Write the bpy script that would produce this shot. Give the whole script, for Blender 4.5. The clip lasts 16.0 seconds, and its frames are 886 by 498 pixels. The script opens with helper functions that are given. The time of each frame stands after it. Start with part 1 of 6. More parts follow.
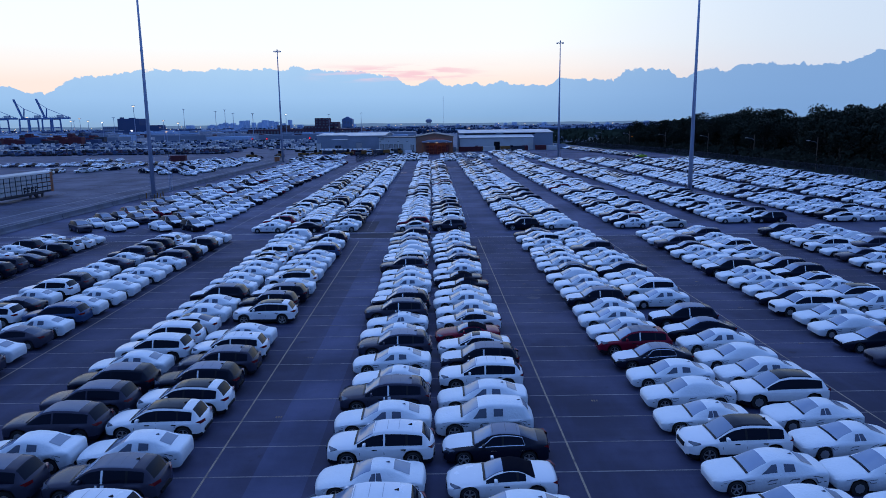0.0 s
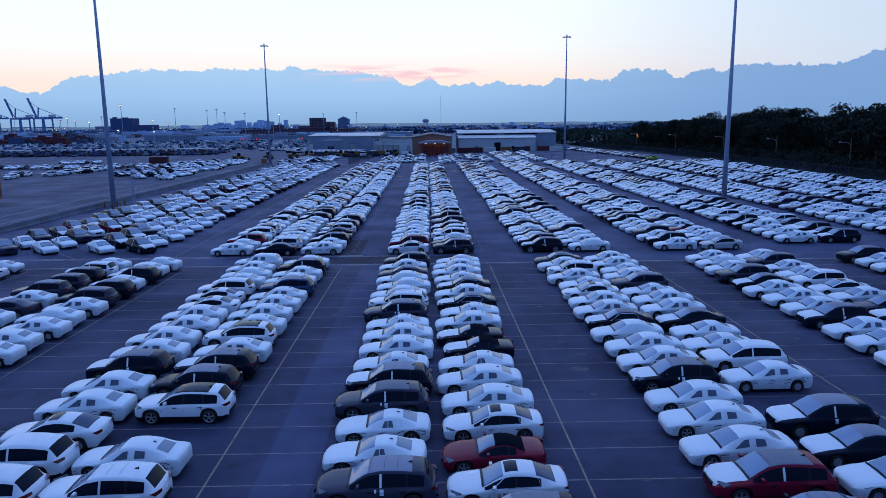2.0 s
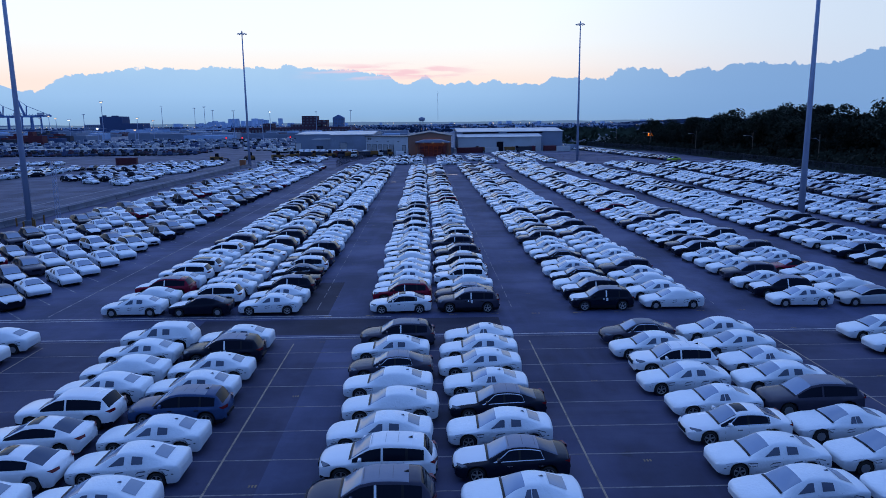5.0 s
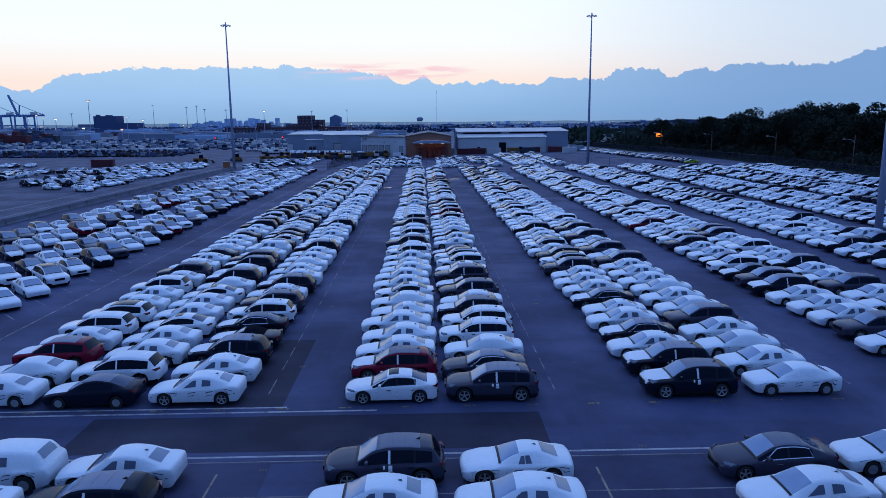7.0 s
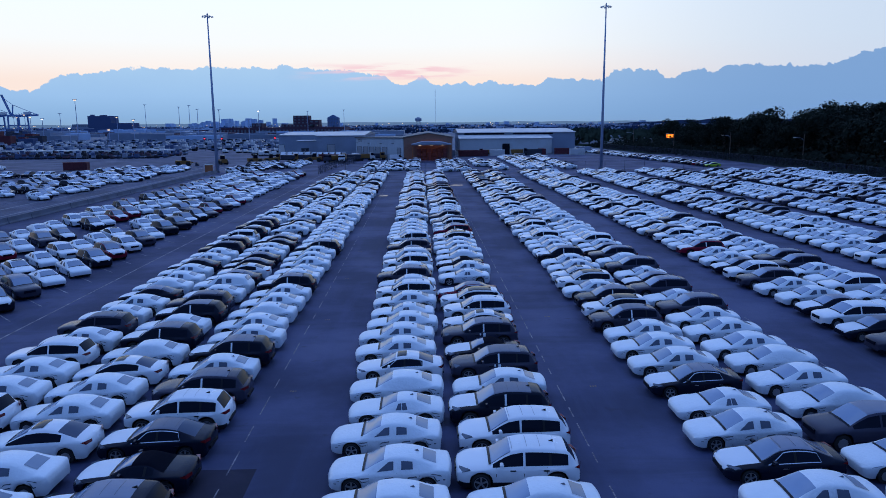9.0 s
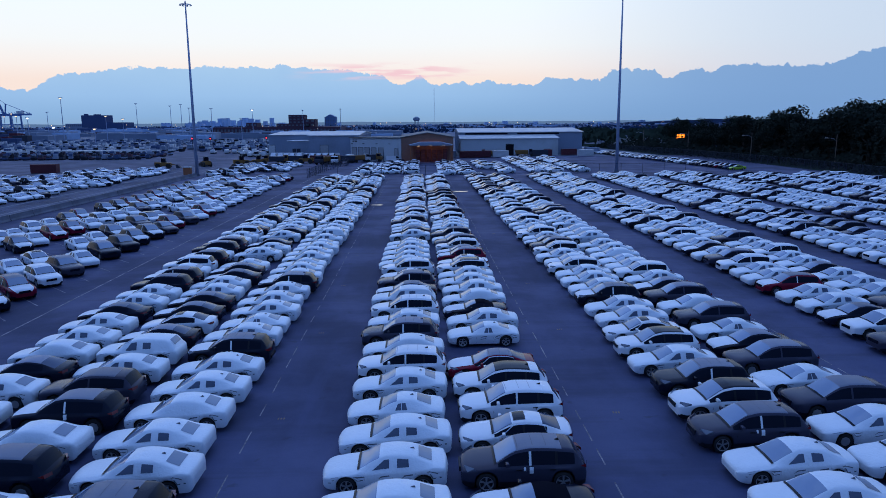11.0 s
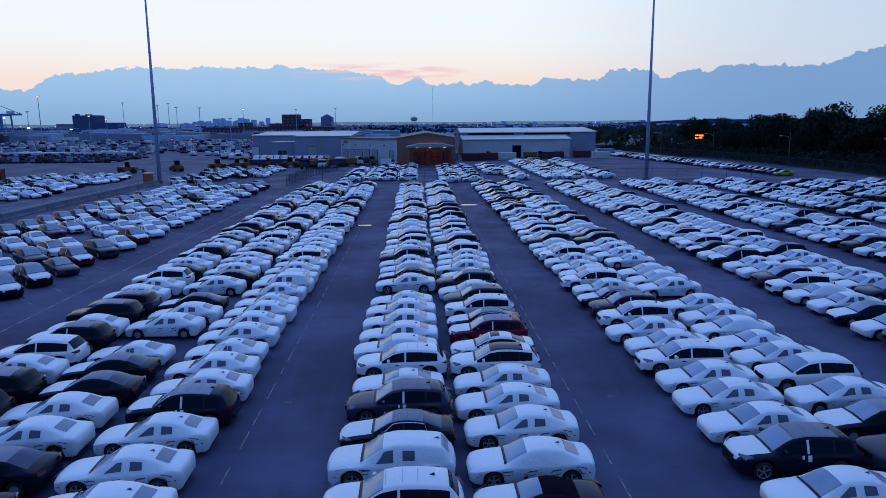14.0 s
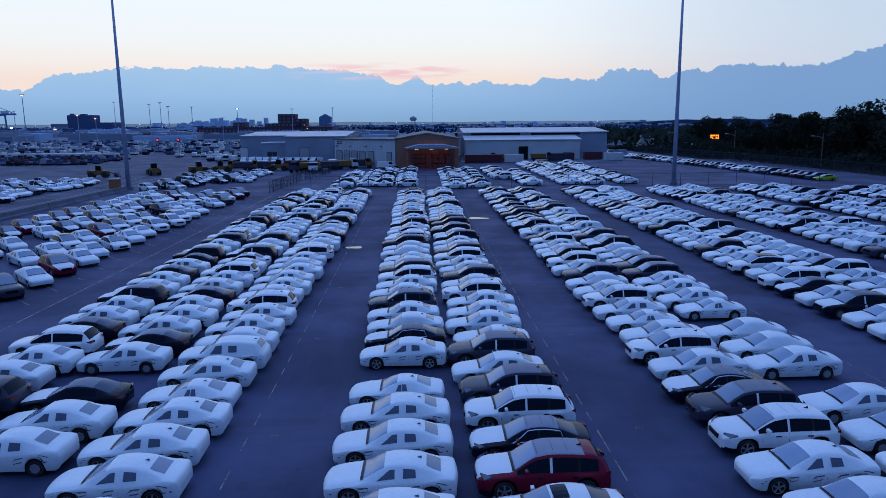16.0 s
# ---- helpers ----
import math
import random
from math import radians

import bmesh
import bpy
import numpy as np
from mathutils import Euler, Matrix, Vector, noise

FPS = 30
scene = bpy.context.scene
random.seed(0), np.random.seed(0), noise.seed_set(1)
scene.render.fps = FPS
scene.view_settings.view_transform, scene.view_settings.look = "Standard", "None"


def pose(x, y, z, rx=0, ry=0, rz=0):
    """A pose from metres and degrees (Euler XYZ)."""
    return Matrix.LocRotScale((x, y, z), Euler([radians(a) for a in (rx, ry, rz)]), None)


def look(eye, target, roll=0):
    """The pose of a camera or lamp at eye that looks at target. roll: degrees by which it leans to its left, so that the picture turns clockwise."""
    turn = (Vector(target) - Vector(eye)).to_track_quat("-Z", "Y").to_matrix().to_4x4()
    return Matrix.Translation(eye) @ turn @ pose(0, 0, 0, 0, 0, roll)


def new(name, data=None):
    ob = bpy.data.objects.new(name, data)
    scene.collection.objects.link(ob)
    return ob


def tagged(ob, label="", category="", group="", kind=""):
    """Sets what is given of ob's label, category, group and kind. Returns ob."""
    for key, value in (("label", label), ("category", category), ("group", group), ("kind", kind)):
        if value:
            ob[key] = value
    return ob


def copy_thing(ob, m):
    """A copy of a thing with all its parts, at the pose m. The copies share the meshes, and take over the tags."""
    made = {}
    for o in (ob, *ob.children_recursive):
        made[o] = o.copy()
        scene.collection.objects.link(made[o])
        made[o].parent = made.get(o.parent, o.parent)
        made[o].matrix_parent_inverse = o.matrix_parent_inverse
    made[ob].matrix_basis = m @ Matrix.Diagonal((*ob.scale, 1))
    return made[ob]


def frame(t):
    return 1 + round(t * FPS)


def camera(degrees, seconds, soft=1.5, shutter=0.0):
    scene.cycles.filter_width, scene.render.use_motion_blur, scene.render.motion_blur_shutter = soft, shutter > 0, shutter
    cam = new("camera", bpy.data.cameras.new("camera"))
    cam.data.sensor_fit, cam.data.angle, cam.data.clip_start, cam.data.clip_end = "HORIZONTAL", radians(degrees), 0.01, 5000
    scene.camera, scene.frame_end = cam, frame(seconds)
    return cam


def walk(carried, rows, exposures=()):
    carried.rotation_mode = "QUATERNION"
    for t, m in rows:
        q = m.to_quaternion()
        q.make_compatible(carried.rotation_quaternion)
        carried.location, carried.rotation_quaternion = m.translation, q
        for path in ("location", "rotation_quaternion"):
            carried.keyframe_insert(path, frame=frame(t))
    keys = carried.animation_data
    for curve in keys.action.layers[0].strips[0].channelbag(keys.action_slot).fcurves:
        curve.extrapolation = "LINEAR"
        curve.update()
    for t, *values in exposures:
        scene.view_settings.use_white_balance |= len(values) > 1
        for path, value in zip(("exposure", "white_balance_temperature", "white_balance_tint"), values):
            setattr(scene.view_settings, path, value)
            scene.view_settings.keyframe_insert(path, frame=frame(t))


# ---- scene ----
cam = camera(65.0, 16.0, soft=0.6)
METRES, EYE, TILT, LEAN, TURN = 140.4, 14.75, 0.0, 0.0, -0.5
ROWS = [
    (0.0, 0.0, 0.0, 0.0, -0.12, -10.25, 0.66),
    (0.5, -0.001, 0.0318, -0.0002, -0.19, -10.25, 0.68),
    (1.0, -0.0021, 0.0637, -0.0005, -0.25, -10.25, 0.67),
    (1.5, -0.0031, 0.0957, -0.0009, -0.32, -10.25, 0.65),
    (2.0, -0.0042, 0.1276, -0.0011, -0.38, -10.25, 0.62),
    (2.5, -0.0052, 0.1596, -0.0015, -0.45, -10.25, 0.61),
    (3.0, -0.0061, 0.192, -0.0022, -0.49, -10.27, 0.6),
    (3.5, -0.0074, 0.2242, -0.0028, -0.55, -10.3, 0.57),
    (4.0, -0.0085, 0.2564, -0.0034, -0.6, -10.33, 0.58),
    (6.5, -0.0129, 0.4134, -0.0056, -0.84, -10.36, 0.53),
    (7.0, -0.0138, 0.4445, -0.006, -0.87, -10.35, 0.52),
    (7.5, -0.0149, 0.4756, -0.0063, -0.9, -10.34, 0.51),
    (8.0, -0.0158, 0.5068, -0.0067, -0.93, -10.32, 0.47),
    (8.5, -0.0167, 0.5377, -0.0069, -0.97, -10.32, 0.47),
    (9.0, -0.0177, 0.5689, -0.0071, -1.01, -10.31, 0.45),
    (11.5, -0.0219, 0.7231, -0.0092, -1.2, -10.34, 0.42),
    (12.0, -0.0226, 0.7536, -0.0097, -1.23, -10.34, 0.43),
    (12.5, -0.0233, 0.7842, -0.0101, -1.27, -10.32, 0.44),
    (13.0, -0.0238, 0.8148, -0.0106, -1.29, -10.32, 0.44),
    (13.5, -0.0244, 0.8453, -0.011, -1.33, -10.32, 0.46),
    (14.0, -0.025, 0.8759, -0.0114, -1.36, -10.32, 0.44),
    (14.5, -0.0255, 0.9066, -0.0118, -1.38, -10.3, 0.46),
    (15.0, -0.0262, 0.9374, -0.012, -1.41, -10.31, 0.49),
    (15.5, -0.0271, 0.9684, -0.0123, -1.42, -10.31, 0.46),
    (16.0, -0.028, 0.9995, -0.0126, -1.44, -10.33, 0.45),
]
walk(cam, [(t, pose(0, 0, EYE, TILT, LEAN, TURN) @ pose(METRES * x, METRES * y, METRES * z, 90 + pitch, roll, yaw)) for t, x, y, z, yaw, pitch, roll in ROWS],
     exposures=((0.0, 0.08), (6.5, 0.06), (16.0, -0.06)))

import functools

# ---------------------------------------------------------------- world and light
world = bpy.data.worlds.new("dusk_sky")
scene.world = world
world.use_nodes = True


class Nodes:
    """Short hand for wiring a node tree."""

    def __init__(self, tree):
        self.tree = tree
        tree.nodes.clear()

    def add(self, kind, **props):
        n = self.tree.nodes.new(kind)
        for k, v in props.items():
            if k == "operation":
                n.operation = v
            elif k == "data_type":
                n.data_type = v
            elif k == "blend_type":
                n.blend_type = v
        return n

    def put(self, socket, value):
        if isinstance(value, bpy.types.NodeSocket):
            self.tree.links.new(value, socket)
        else:
            socket.default_value = value

    def math(self, op, a, b=0.0, c=0.0, clamp=False):
        n = self.add("ShaderNodeMath", operation=op)
        n.use_clamp = clamp
        for s, v in zip(n.inputs, (a, b, c)):
            self.put(s, v)
        return n.outputs[0]

    def mix(self, fac, a, b, blend="MIX"):
        n = self.add("ShaderNodeMix", data_type="RGBA", blend_type=blend)
        n.clamp_factor = True
        self.put(n.inputs[0], fac)
        self.put(n.inputs[6], a if isinstance(a, bpy.types.NodeSocket) else (*a, 1))
        self.put(n.inputs[7], b if isinstance(b, bpy.types.NodeSocket) else (*b, 1))
        return n.outputs[2]

    def noise(self, vec, scale, detail=3.0, rough=0.5):
        n = self.add("ShaderNodeTexNoise")
        if vec is not None:
            self.put(n.inputs["Vector"], vec)
        n.inputs["Scale"].default_value = scale
        n.inputs["Detail"].default_value = detail
        n.inputs["Roughness"].default_value = rough
        return n.outputs["Fac"]

    def ramp(self, fac, stops, smooth=False):
        n = self.add("ShaderNodeValToRGB")
        e = n.color_ramp.elements
        n.color_ramp.interpolation = "EASE" if smooth else "LINEAR"
        while len(e) < len(stops):
            e.new(0.5)
        for el, (p, c) in zip(e, stops):
            el.position, el.color = p, (*c, 1)
        self.put(n.inputs[0], fac)
        return n.outputs[0]

    def step(self, v, lo, hi):
        n = self.add("ShaderNodeMapRange")
        n.interpolation_type = "SMOOTHSTEP"
        self.put(n.inputs[0], v)
        n.inputs[1].default_value, n.inputs[2].default_value = lo, hi
        return n.outputs[0]


def build_sky():
    k = Nodes(world.node_tree)
    tc = k.add("ShaderNodeTexCoord")
    sep = k.add("ShaderNodeSeparateXYZ")
    k.put(sep.inputs[0], tc.outputs["Generated"])
    x, y, z = sep.outputs
    elev = k.math("MULTIPLY", k.math("ARCSINE", z), 57.2958)          # degrees above the horizon
    azim = k.math("MULTIPLY", k.math("ARCTAN2", x, y), 57.2958)       # degrees from straight ahead
    # clear evening sky: warm white glow low in the west, deep blue overhead
    up = k.math("DIVIDE", elev, 90.0, clamp=True)
    clear = k.ramp(up, [(0.0, (0.92, 0.72, 0.64)), (0.036, (0.91, 0.76, 0.69)), (0.048, (0.91, 0.84, 0.81)),
                        (0.066, (0.88, 0.91, 0.93)), (0.115, (0.84, 0.95, 1.06)), (0.17, (0.66, 0.92, 1.45)), (0.27, (0.52, 0.84, 1.68)),
                        (0.42, (0.38, 0.64, 1.42)), (0.62, (0.31, 0.53, 1.16)), (1.0, (0.27, 0.46, 1.02))])
    east = k.step(k.math("ABSOLUTE", k.math("ADD", azim, 12.0)), 18.0, 85.0)
    clear = k.mix(k.math("MULTIPLY", east, 0.95), clear, k.ramp(up, [(0.0, (0.11, 0.21, 0.45)), (0.12, (0.092, 0.21, 0.55)), (0.5, (0.13, 0.28, 0.74)), (1.0, (0.27, 0.46, 1.02))]))
    clear = k.mix(k.math("MULTIPLY", k.math("MULTIPLY", k.math("MULTIPLY", k.step(azim, 4.0, 36.0), k.math("SUBTRACT", 1.0, k.step(azim, 38.0, 70.0))), 0.75), k.math("SUBTRACT", 1.0, k.step(elev, 8.0, 22.0))), clear, (0.56, 0.68, 0.84))
    # far cloud bank with a billowed upper edge
    fc = k.add("ShaderNodeFloatCurve")
    curve = fc.mapping.curves[0]
    edge = [(-40, 2.7), (-31.2, 2.94), (-28.9, 2.41), (-27.4, 3.2), (-24.1, 3.85), (-20.2, 4.2), (-14.9, 4.22), (-11.1, 4.33), (-5.8, 4.07), (-3.1, 3.62),
            (-1.3, 3.07), (-0.4, 3.73), (0.9, 3.05), (5.0, 3.13), (9.5, 2.87), (9.8, 3.47), (13.8, 3.21), (15.5, 3.93), (18.4, 3.79), (18.9, 3.28),
            (21.2, 3.86), (22.4, 3.53), (23.2, 4.11), (26.5, 3.96), (29.0, 3.84), (32.3, 4.71), (44, 5.6)]
    pts = [((a + 60) / 120, e / 10) for a, e in edge]
    curve.points[0].location, curve.points[1].location = (0, 0.25), (1, 0.6)
    for p in pts:
        curve.points.new(*p)
    for p in curve.points:
        p.handle_type = "AUTO_CLAMPED"
    fc.mapping.update()
    k.put(fc.inputs["Value"], k.math("DIVIDE", k.math("ADD", azim, 60.0), 120.0, clamp=True))
    billow = k.noise(tc.outputs["Generated"], 72.0, 6.0, 0.62)
    fine = k.math("MULTIPLY", k.math("SUBTRACT", billow, 0.5), 0.55)
    puff = k.math("ABSOLUTE", k.math("SUBTRACT", k.noise(tc.outputs["Generated"], 46.0, 3.0, 0.6), 0.5))
    fine = k.math("ADD", k.math("MULTIPLY", fine, 1.0), k.math("MULTIPLY", k.math("SUBTRACT", puff, 0.08), 1.5))
    top = k.math("ADD", k.math("MULTIPLY", fc.outputs[0], 10.0), fine)
    inside = k.step(k.math("SUBTRACT", top, elev), -0.04, 0.05)
    depth = k.math("DIVIDE", elev, 6.0, clamp=True)
    soft = k.noise(tc.outputs["Generated"], 9.0, 5.0, 0.6)
    bank = k.ramp(depth, [(0.0, (0.23, 0.38, 0.59)), (0.1, (0.24, 0.42, 0.68)), (0.35, (0.31, 0.51, 0.79)), (0.75, (0.38, 0.58, 0.82)), (1.0, (0.37, 0.54, 0.79))])
    bank = k.mix(k.math("MULTIPLY", k.step(soft, 0.35, 0.7), 0.22), bank, (0.28, 0.46, 0.75))
    right = k.step(azim, -4.0, 30.0)
    bank = k.mix(k.math("MULTIPLY", right, 0.85), bank, (0.17, 0.315, 0.59))
    sky = k.mix(inside, clear, bank)
    # pink afterglow streaks near the middle of the bank
    sq = k.add("ShaderNodeMapping")
    sq.inputs["Scale"].default_value = (6.0, 6.0, 60.0)
    sq.inputs["Rotation"].default_value = (0.0, 0.07, 0.0)
    k.put(sq.inputs[0], tc.outputs["Generated"])
    streak = k.step(k.noise(sq.outputs[0], 2.2, 4.0, 0.55), 0.44, 0.62)
    near = k.math("SUBTRACT", 1.0, k.step(k.math("ABSOLUTE", k.math("ADD", azim, 2.5)), 2.0, 9.0))
    band = k.math("SUBTRACT", 1.0, k.step(k.math("ABSOLUTE", k.math("SUBTRACT", elev, 4.0)), 0.2, 0.85))
    sky = k.mix(k.math("MULTIPLY", k.math("MULTIPLY", streak, near), k.math("MULTIPLY", band, 0.85)), sky, (0.86, 0.55, 0.62))
    bg = k.add("ShaderNodeBackground")
    k.put(bg.inputs[0], sky)
    bg.inputs[1].default_value = SKY
    out = k.add("ShaderNodeOutputWorld")
    k.put(out.inputs[0], bg.outputs[0])


SKY = 1.05
build_sky()
sun = new("afterglow", bpy.data.lights.new("afterglow", "SUN"))
sun.data.energy, sun.data.angle, sun.data.color = 0.16, radians(40), (0.62, 0.76, 1.0)
sun.matrix_world = look((0, 0, 60), (3, -30, 0))

# ---------------------------------------------------------------- materials


def material(name, base, rough=0.6, metal=0.0, vary=0.12, scale=1.5, fine=30.0, bump=0.0, spec=0.5, tint=None, rnd=0.0, coat=0.0, stain=0.0, world_space=False, ior=1.45, sheen_tint=(1.0, 1.0, 1.0)):
    """A surface with variation at two scales, an optional stain tint and fine relief."""
    m = bpy.data.materials.new(name)
    m.use_nodes = True
    k = Nodes(m.node_tree)
    if world_space:
        vec = k.add("ShaderNodeNewGeometry").outputs["Position"]
    else:
        vec = k.add("ShaderNodeTexCoord").outputs["Object"]
    big, small = k.noise(vec, scale, 4.0), k.noise(vec, fine, 3.0)
    col = k.mix(big, [c * (1 - vary) for c in base], [min(1, c * (1 + vary)) for c in base])
    col = k.mix(k.math("MULTIPLY", small, vary), col, [c * 0.6 for c in base])
    if tint:
        col = k.mix(k.math("MULTIPLY", k.step(k.noise(vec, scale * 0.37, 5.0, 0.65), 0.48, 0.68), stain), col, tint)
    if rnd:
        oi = k.add("ShaderNodeObjectInfo").outputs["Random"]
        col = k.mix(k.math("MULTIPLY", oi, rnd), col, [c * 0.55 for c in base])
    p = k.add("ShaderNodeBsdfPrincipled")
    k.put(p.inputs["Base Color"], col)
    k.put(p.inputs["Roughness"], k.math("ADD", rough - 0.06, k.math("MULTIPLY", big, 0.12)))
    p.inputs["Metallic"].default_value = metal
    p.inputs["Specular IOR Level"].default_value = spec
    p.inputs["IOR"].default_value = ior
    p.inputs["Specular Tint"].default_value = (*sheen_tint, 1)
    p.inputs["Coat Weight"].default_value = coat
    if bump:
        b = k.add("ShaderNodeBump")
        b.inputs["Strength"].default_value = bump
        b.inputs["Distance"].default_value = 0.02
        k.put(b.inputs["Height"], k.math("ADD", small, k.math("MULTIPLY", big, 1.5)))
        k.put(p.inputs["Normal"], b.outputs[0])
    out = k.add("ShaderNodeOutputMaterial")
    k.put(out.inputs[0], p.outputs[0])
    return m


def glow_material(name, colour, strength):
    m = bpy.data.materials.new(name)
    m.use_nodes = True
    k = Nodes(m.node_tree)
    e = k.add("ShaderNodeEmission")
    e.inputs[0].default_value, e.inputs[1].default_value = (*colour, 1), strength
    out = k.add("ShaderNodeOutputMaterial")
    k.put(out.inputs[0], e.outputs[0])
    return m


def asphalt_material(name, base, stain, wear=0.5):
    """Tarmac in world space: large blotches, streaks along the lanes, pale dust, fine grit."""
    m = bpy.data.materials.new(name)
    m.use_nodes = True
    k = Nodes(m.node_tree)
    pos = k.add("ShaderNodeNewGeometry").outputs["Position"]
    mp = k.add("ShaderNodeMapping")
    mp.inputs["Scale"].default_value = (1.0, 0.12, 1.0)
    k.put(mp.inputs[0], pos)
    blot, grit = k.noise(pos, 0.11, 6.0, 0.6), k.noise(pos, 9.0, 4.0, 0.7)
    lane = k.noise(mp.outputs[0], 0.55, 5.0, 0.6)
    cross = k.add("ShaderNodeMapping")
    cross.inputs["Scale"].default_value = (0.09, 1.0, 1.0)
    k.put(cross.inputs[0], pos)
    wash = k.noise(cross.outputs[0], 0.5, 4.0, 0.62)
    col = k.mix(k.step(blot, 0.34, 0.68), [c * 0.64 for c in base], [c * 1.38 for c in base])
    col = k.mix(k.math("MULTIPLY", k.step(wash, 0.5, 0.68), 0.45), col, [c * 0.55 for c in base])
    col = k.mix(k.math("MULTIPLY", k.step(lane, 0.45, 0.75), wear), col, [c * 1.55 for c in base])
    col = k.mix(k.math("MULTIPLY", grit, 0.35), col, [c * 0.55 for c in base])
    spots = k.step(k.noise(pos, 0.9, 3.0, 0.5), 0.66, 0.74)
    col = k.mix(k.math("MULTIPLY", spots, 0.45), col, stain)
    p = k.add("ShaderNodeBsdfPrincipled")
    k.put(p.inputs["Base Color"], col)
    k.put(p.inputs["Roughness"], k.math("SUBTRACT", 0.88, k.math("MULTIPLY", k.step(blot, 0.4, 0.7), 0.14)))
    p.inputs["Specular IOR Level"].default_value = 0.28
    b = k.add("ShaderNodeBump")
    b.inputs["Strength"].default_value, b.inputs["Distance"].default_value = 0.35, 0.01
    k.put(b.inputs["Height"], k.noise(pos, 25.0, 4.0, 0.7))
    k.put(p.inputs["Normal"], b.outputs[0])
    out = k.add("ShaderNodeOutputMaterial")
    k.put(out.inputs[0], p.outputs[0])
    return m


def worn_paint(name, paint, under, keep):
    m = bpy.data.materials.new(name)
    m.use_nodes = True
    k = Nodes(m.node_tree)
    pos = k.add("ShaderNodeNewGeometry").outputs["Position"]
    n = k.math("ADD", k.math("MULTIPLY", k.noise(pos, 1.1, 4.0, 0.7), 0.6), k.math("MULTIPLY", k.noise(pos, 14.0, 3.0, 0.7), 0.4))
    col = k.mix(k.step(n, keep - 0.12, keep + 0.12), paint, under)
    p = k.add("ShaderNodeBsdfPrincipled")
    k.put(p.inputs["Base Color"], col)
    p.inputs["Roughness"].default_value = 0.8
    out = k.add("ShaderNodeOutputMaterial")
    k.put(out.inputs[0], p.outputs[0])
    return m


M = {}
BLUE_GLOSS = (0.55, 0.78, 1.0)      # tints glass and film reflections, standing in for a bluer sky
M["asphalt"] = asphalt_material("asphalt", (0.034, 0.038, 0.084), (0.016, 0.017, 0.026))
M["old_asphalt"] = asphalt_material("old_asphalt", (0.046, 0.056, 0.122), (0.028, 0.030, 0.052), 0.35)
M["fresh"] = asphalt_material("fresh_asphalt", (0.017, 0.017, 0.040), (0.03, 0.028, 0.04), 0.2)
M["yard"] = asphalt_material("yard_concrete", (0.058, 0.068, 0.122), (0.042, 0.05, 0.08), 0.5)
# both far ground colours are lifted and blued in place of haze
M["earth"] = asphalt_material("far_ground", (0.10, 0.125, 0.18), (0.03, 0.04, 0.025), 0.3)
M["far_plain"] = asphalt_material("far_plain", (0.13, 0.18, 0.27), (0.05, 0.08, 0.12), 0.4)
M["yellow_line"] = worn_paint("yellow_line", (0.28, 0.225, 0.165), (0.05, 0.046, 0.056), 0.55)
M["amber_line"] = worn_paint("amber_line", (0.22, 0.15, 0.07), (0.04, 0.038, 0.055), 0.5)
M["white_line"] = worn_paint("white_line", (0.40, 0.39, 0.40), (0.06, 0.055, 0.065), 0.55)
M["faint_line"] = worn_paint("faint_line", (0.30, 0.29, 0.30), (0.05, 0.052, 0.08), 0.48)
M["stall_line"] = worn_paint("stall_line", (0.20, 0.19, 0.195), (0.05, 0.046, 0.06), 0.52)
M["film"] = material("white_film", (0.67, 0.71, 0.75), 0.40, spec=0.5, ior=1.9, sheen_tint=(0.7, 0.86, 1.0), vary=0.08, scale=1.7, fine=9, bump=0.8, rnd=0.10)
M["bonnet_film"] = material("bonnet_film", (0.68, 0.72, 0.77), 0.42, vary=0.06, scale=2.0, fine=12, bump=0.2, rnd=0.1)
# grey roof film, its base lifted in place of reflected sky
M["roof_film"] = material("grey_roof_film", (0.23, 0.25, 0.32), 0.42, spec=0.15, vary=0.12, scale=2.0, fine=12, bump=0.15, rnd=1.0, sheen_tint=BLUE_GLOSS)
for n, c in dict(white=(0.70, 0.73, 0.77), black=(0.007, 0.010, 0.022), grey=(0.036, 0.037, 0.062), red=(0.17, 0.007, 0.026), blue=(0.03, 0.06, 0.14),
                 silver=(0.42, 0.44, 0.46), green=(0.28, 0.42, 0.03), orange=(0.45, 0.22, 0.03)).items():
    dark = n in ("black", "grey", "red", "blue")
    M["paint_" + n] = material(n + "_car_paint", c, 0.22 if dark else 0.26, vary=0.03, spec=(0.18 if n == "grey" else 0.14) if dark else 0.4, rnd=0.08)
M["glass"] = material("tinted_car_glass", (0.006, 0.008, 0.016), 0.08, vary=0.05, spec=0.10, sheen_tint=BLUE_GLOSS)
M["rear_glass"] = material("rear_window_glass", (0.05, 0.07, 0.12), 0.10, vary=0.08, spec=0.2, rnd=0.5, sheen_tint=BLUE_GLOSS)
# windscreens: dark glass given a pale blue base as painted sky reflection
M["screen"] = material("windscreen_glass", (0.17, 0.235, 0.36), 0.08, vary=0.16, scale=1.1, spec=0.5, rnd=0.5, ior=1.6, sheen_tint=BLUE_GLOSS)
M["film_screen"] = material("sky_paled_wrapped_screen", (0.20, 0.27, 0.40), 0.08, vary=0.16, scale=1.1, spec=0.5, rnd=0.5, ior=1.6, sheen_tint=BLUE_GLOSS)
M["cutout"] = material("film_window", (0.07, 0.09, 0.14), 0.2, vary=0.1, spec=0.5, rnd=0.3)
M["slit"] = material("film_slit", (0.09, 0.105, 0.14), 0.5, vary=0.1)
M["seam"] = material("film_seam", (0.38, 0.41, 0.46), 0.6, vary=0.1)
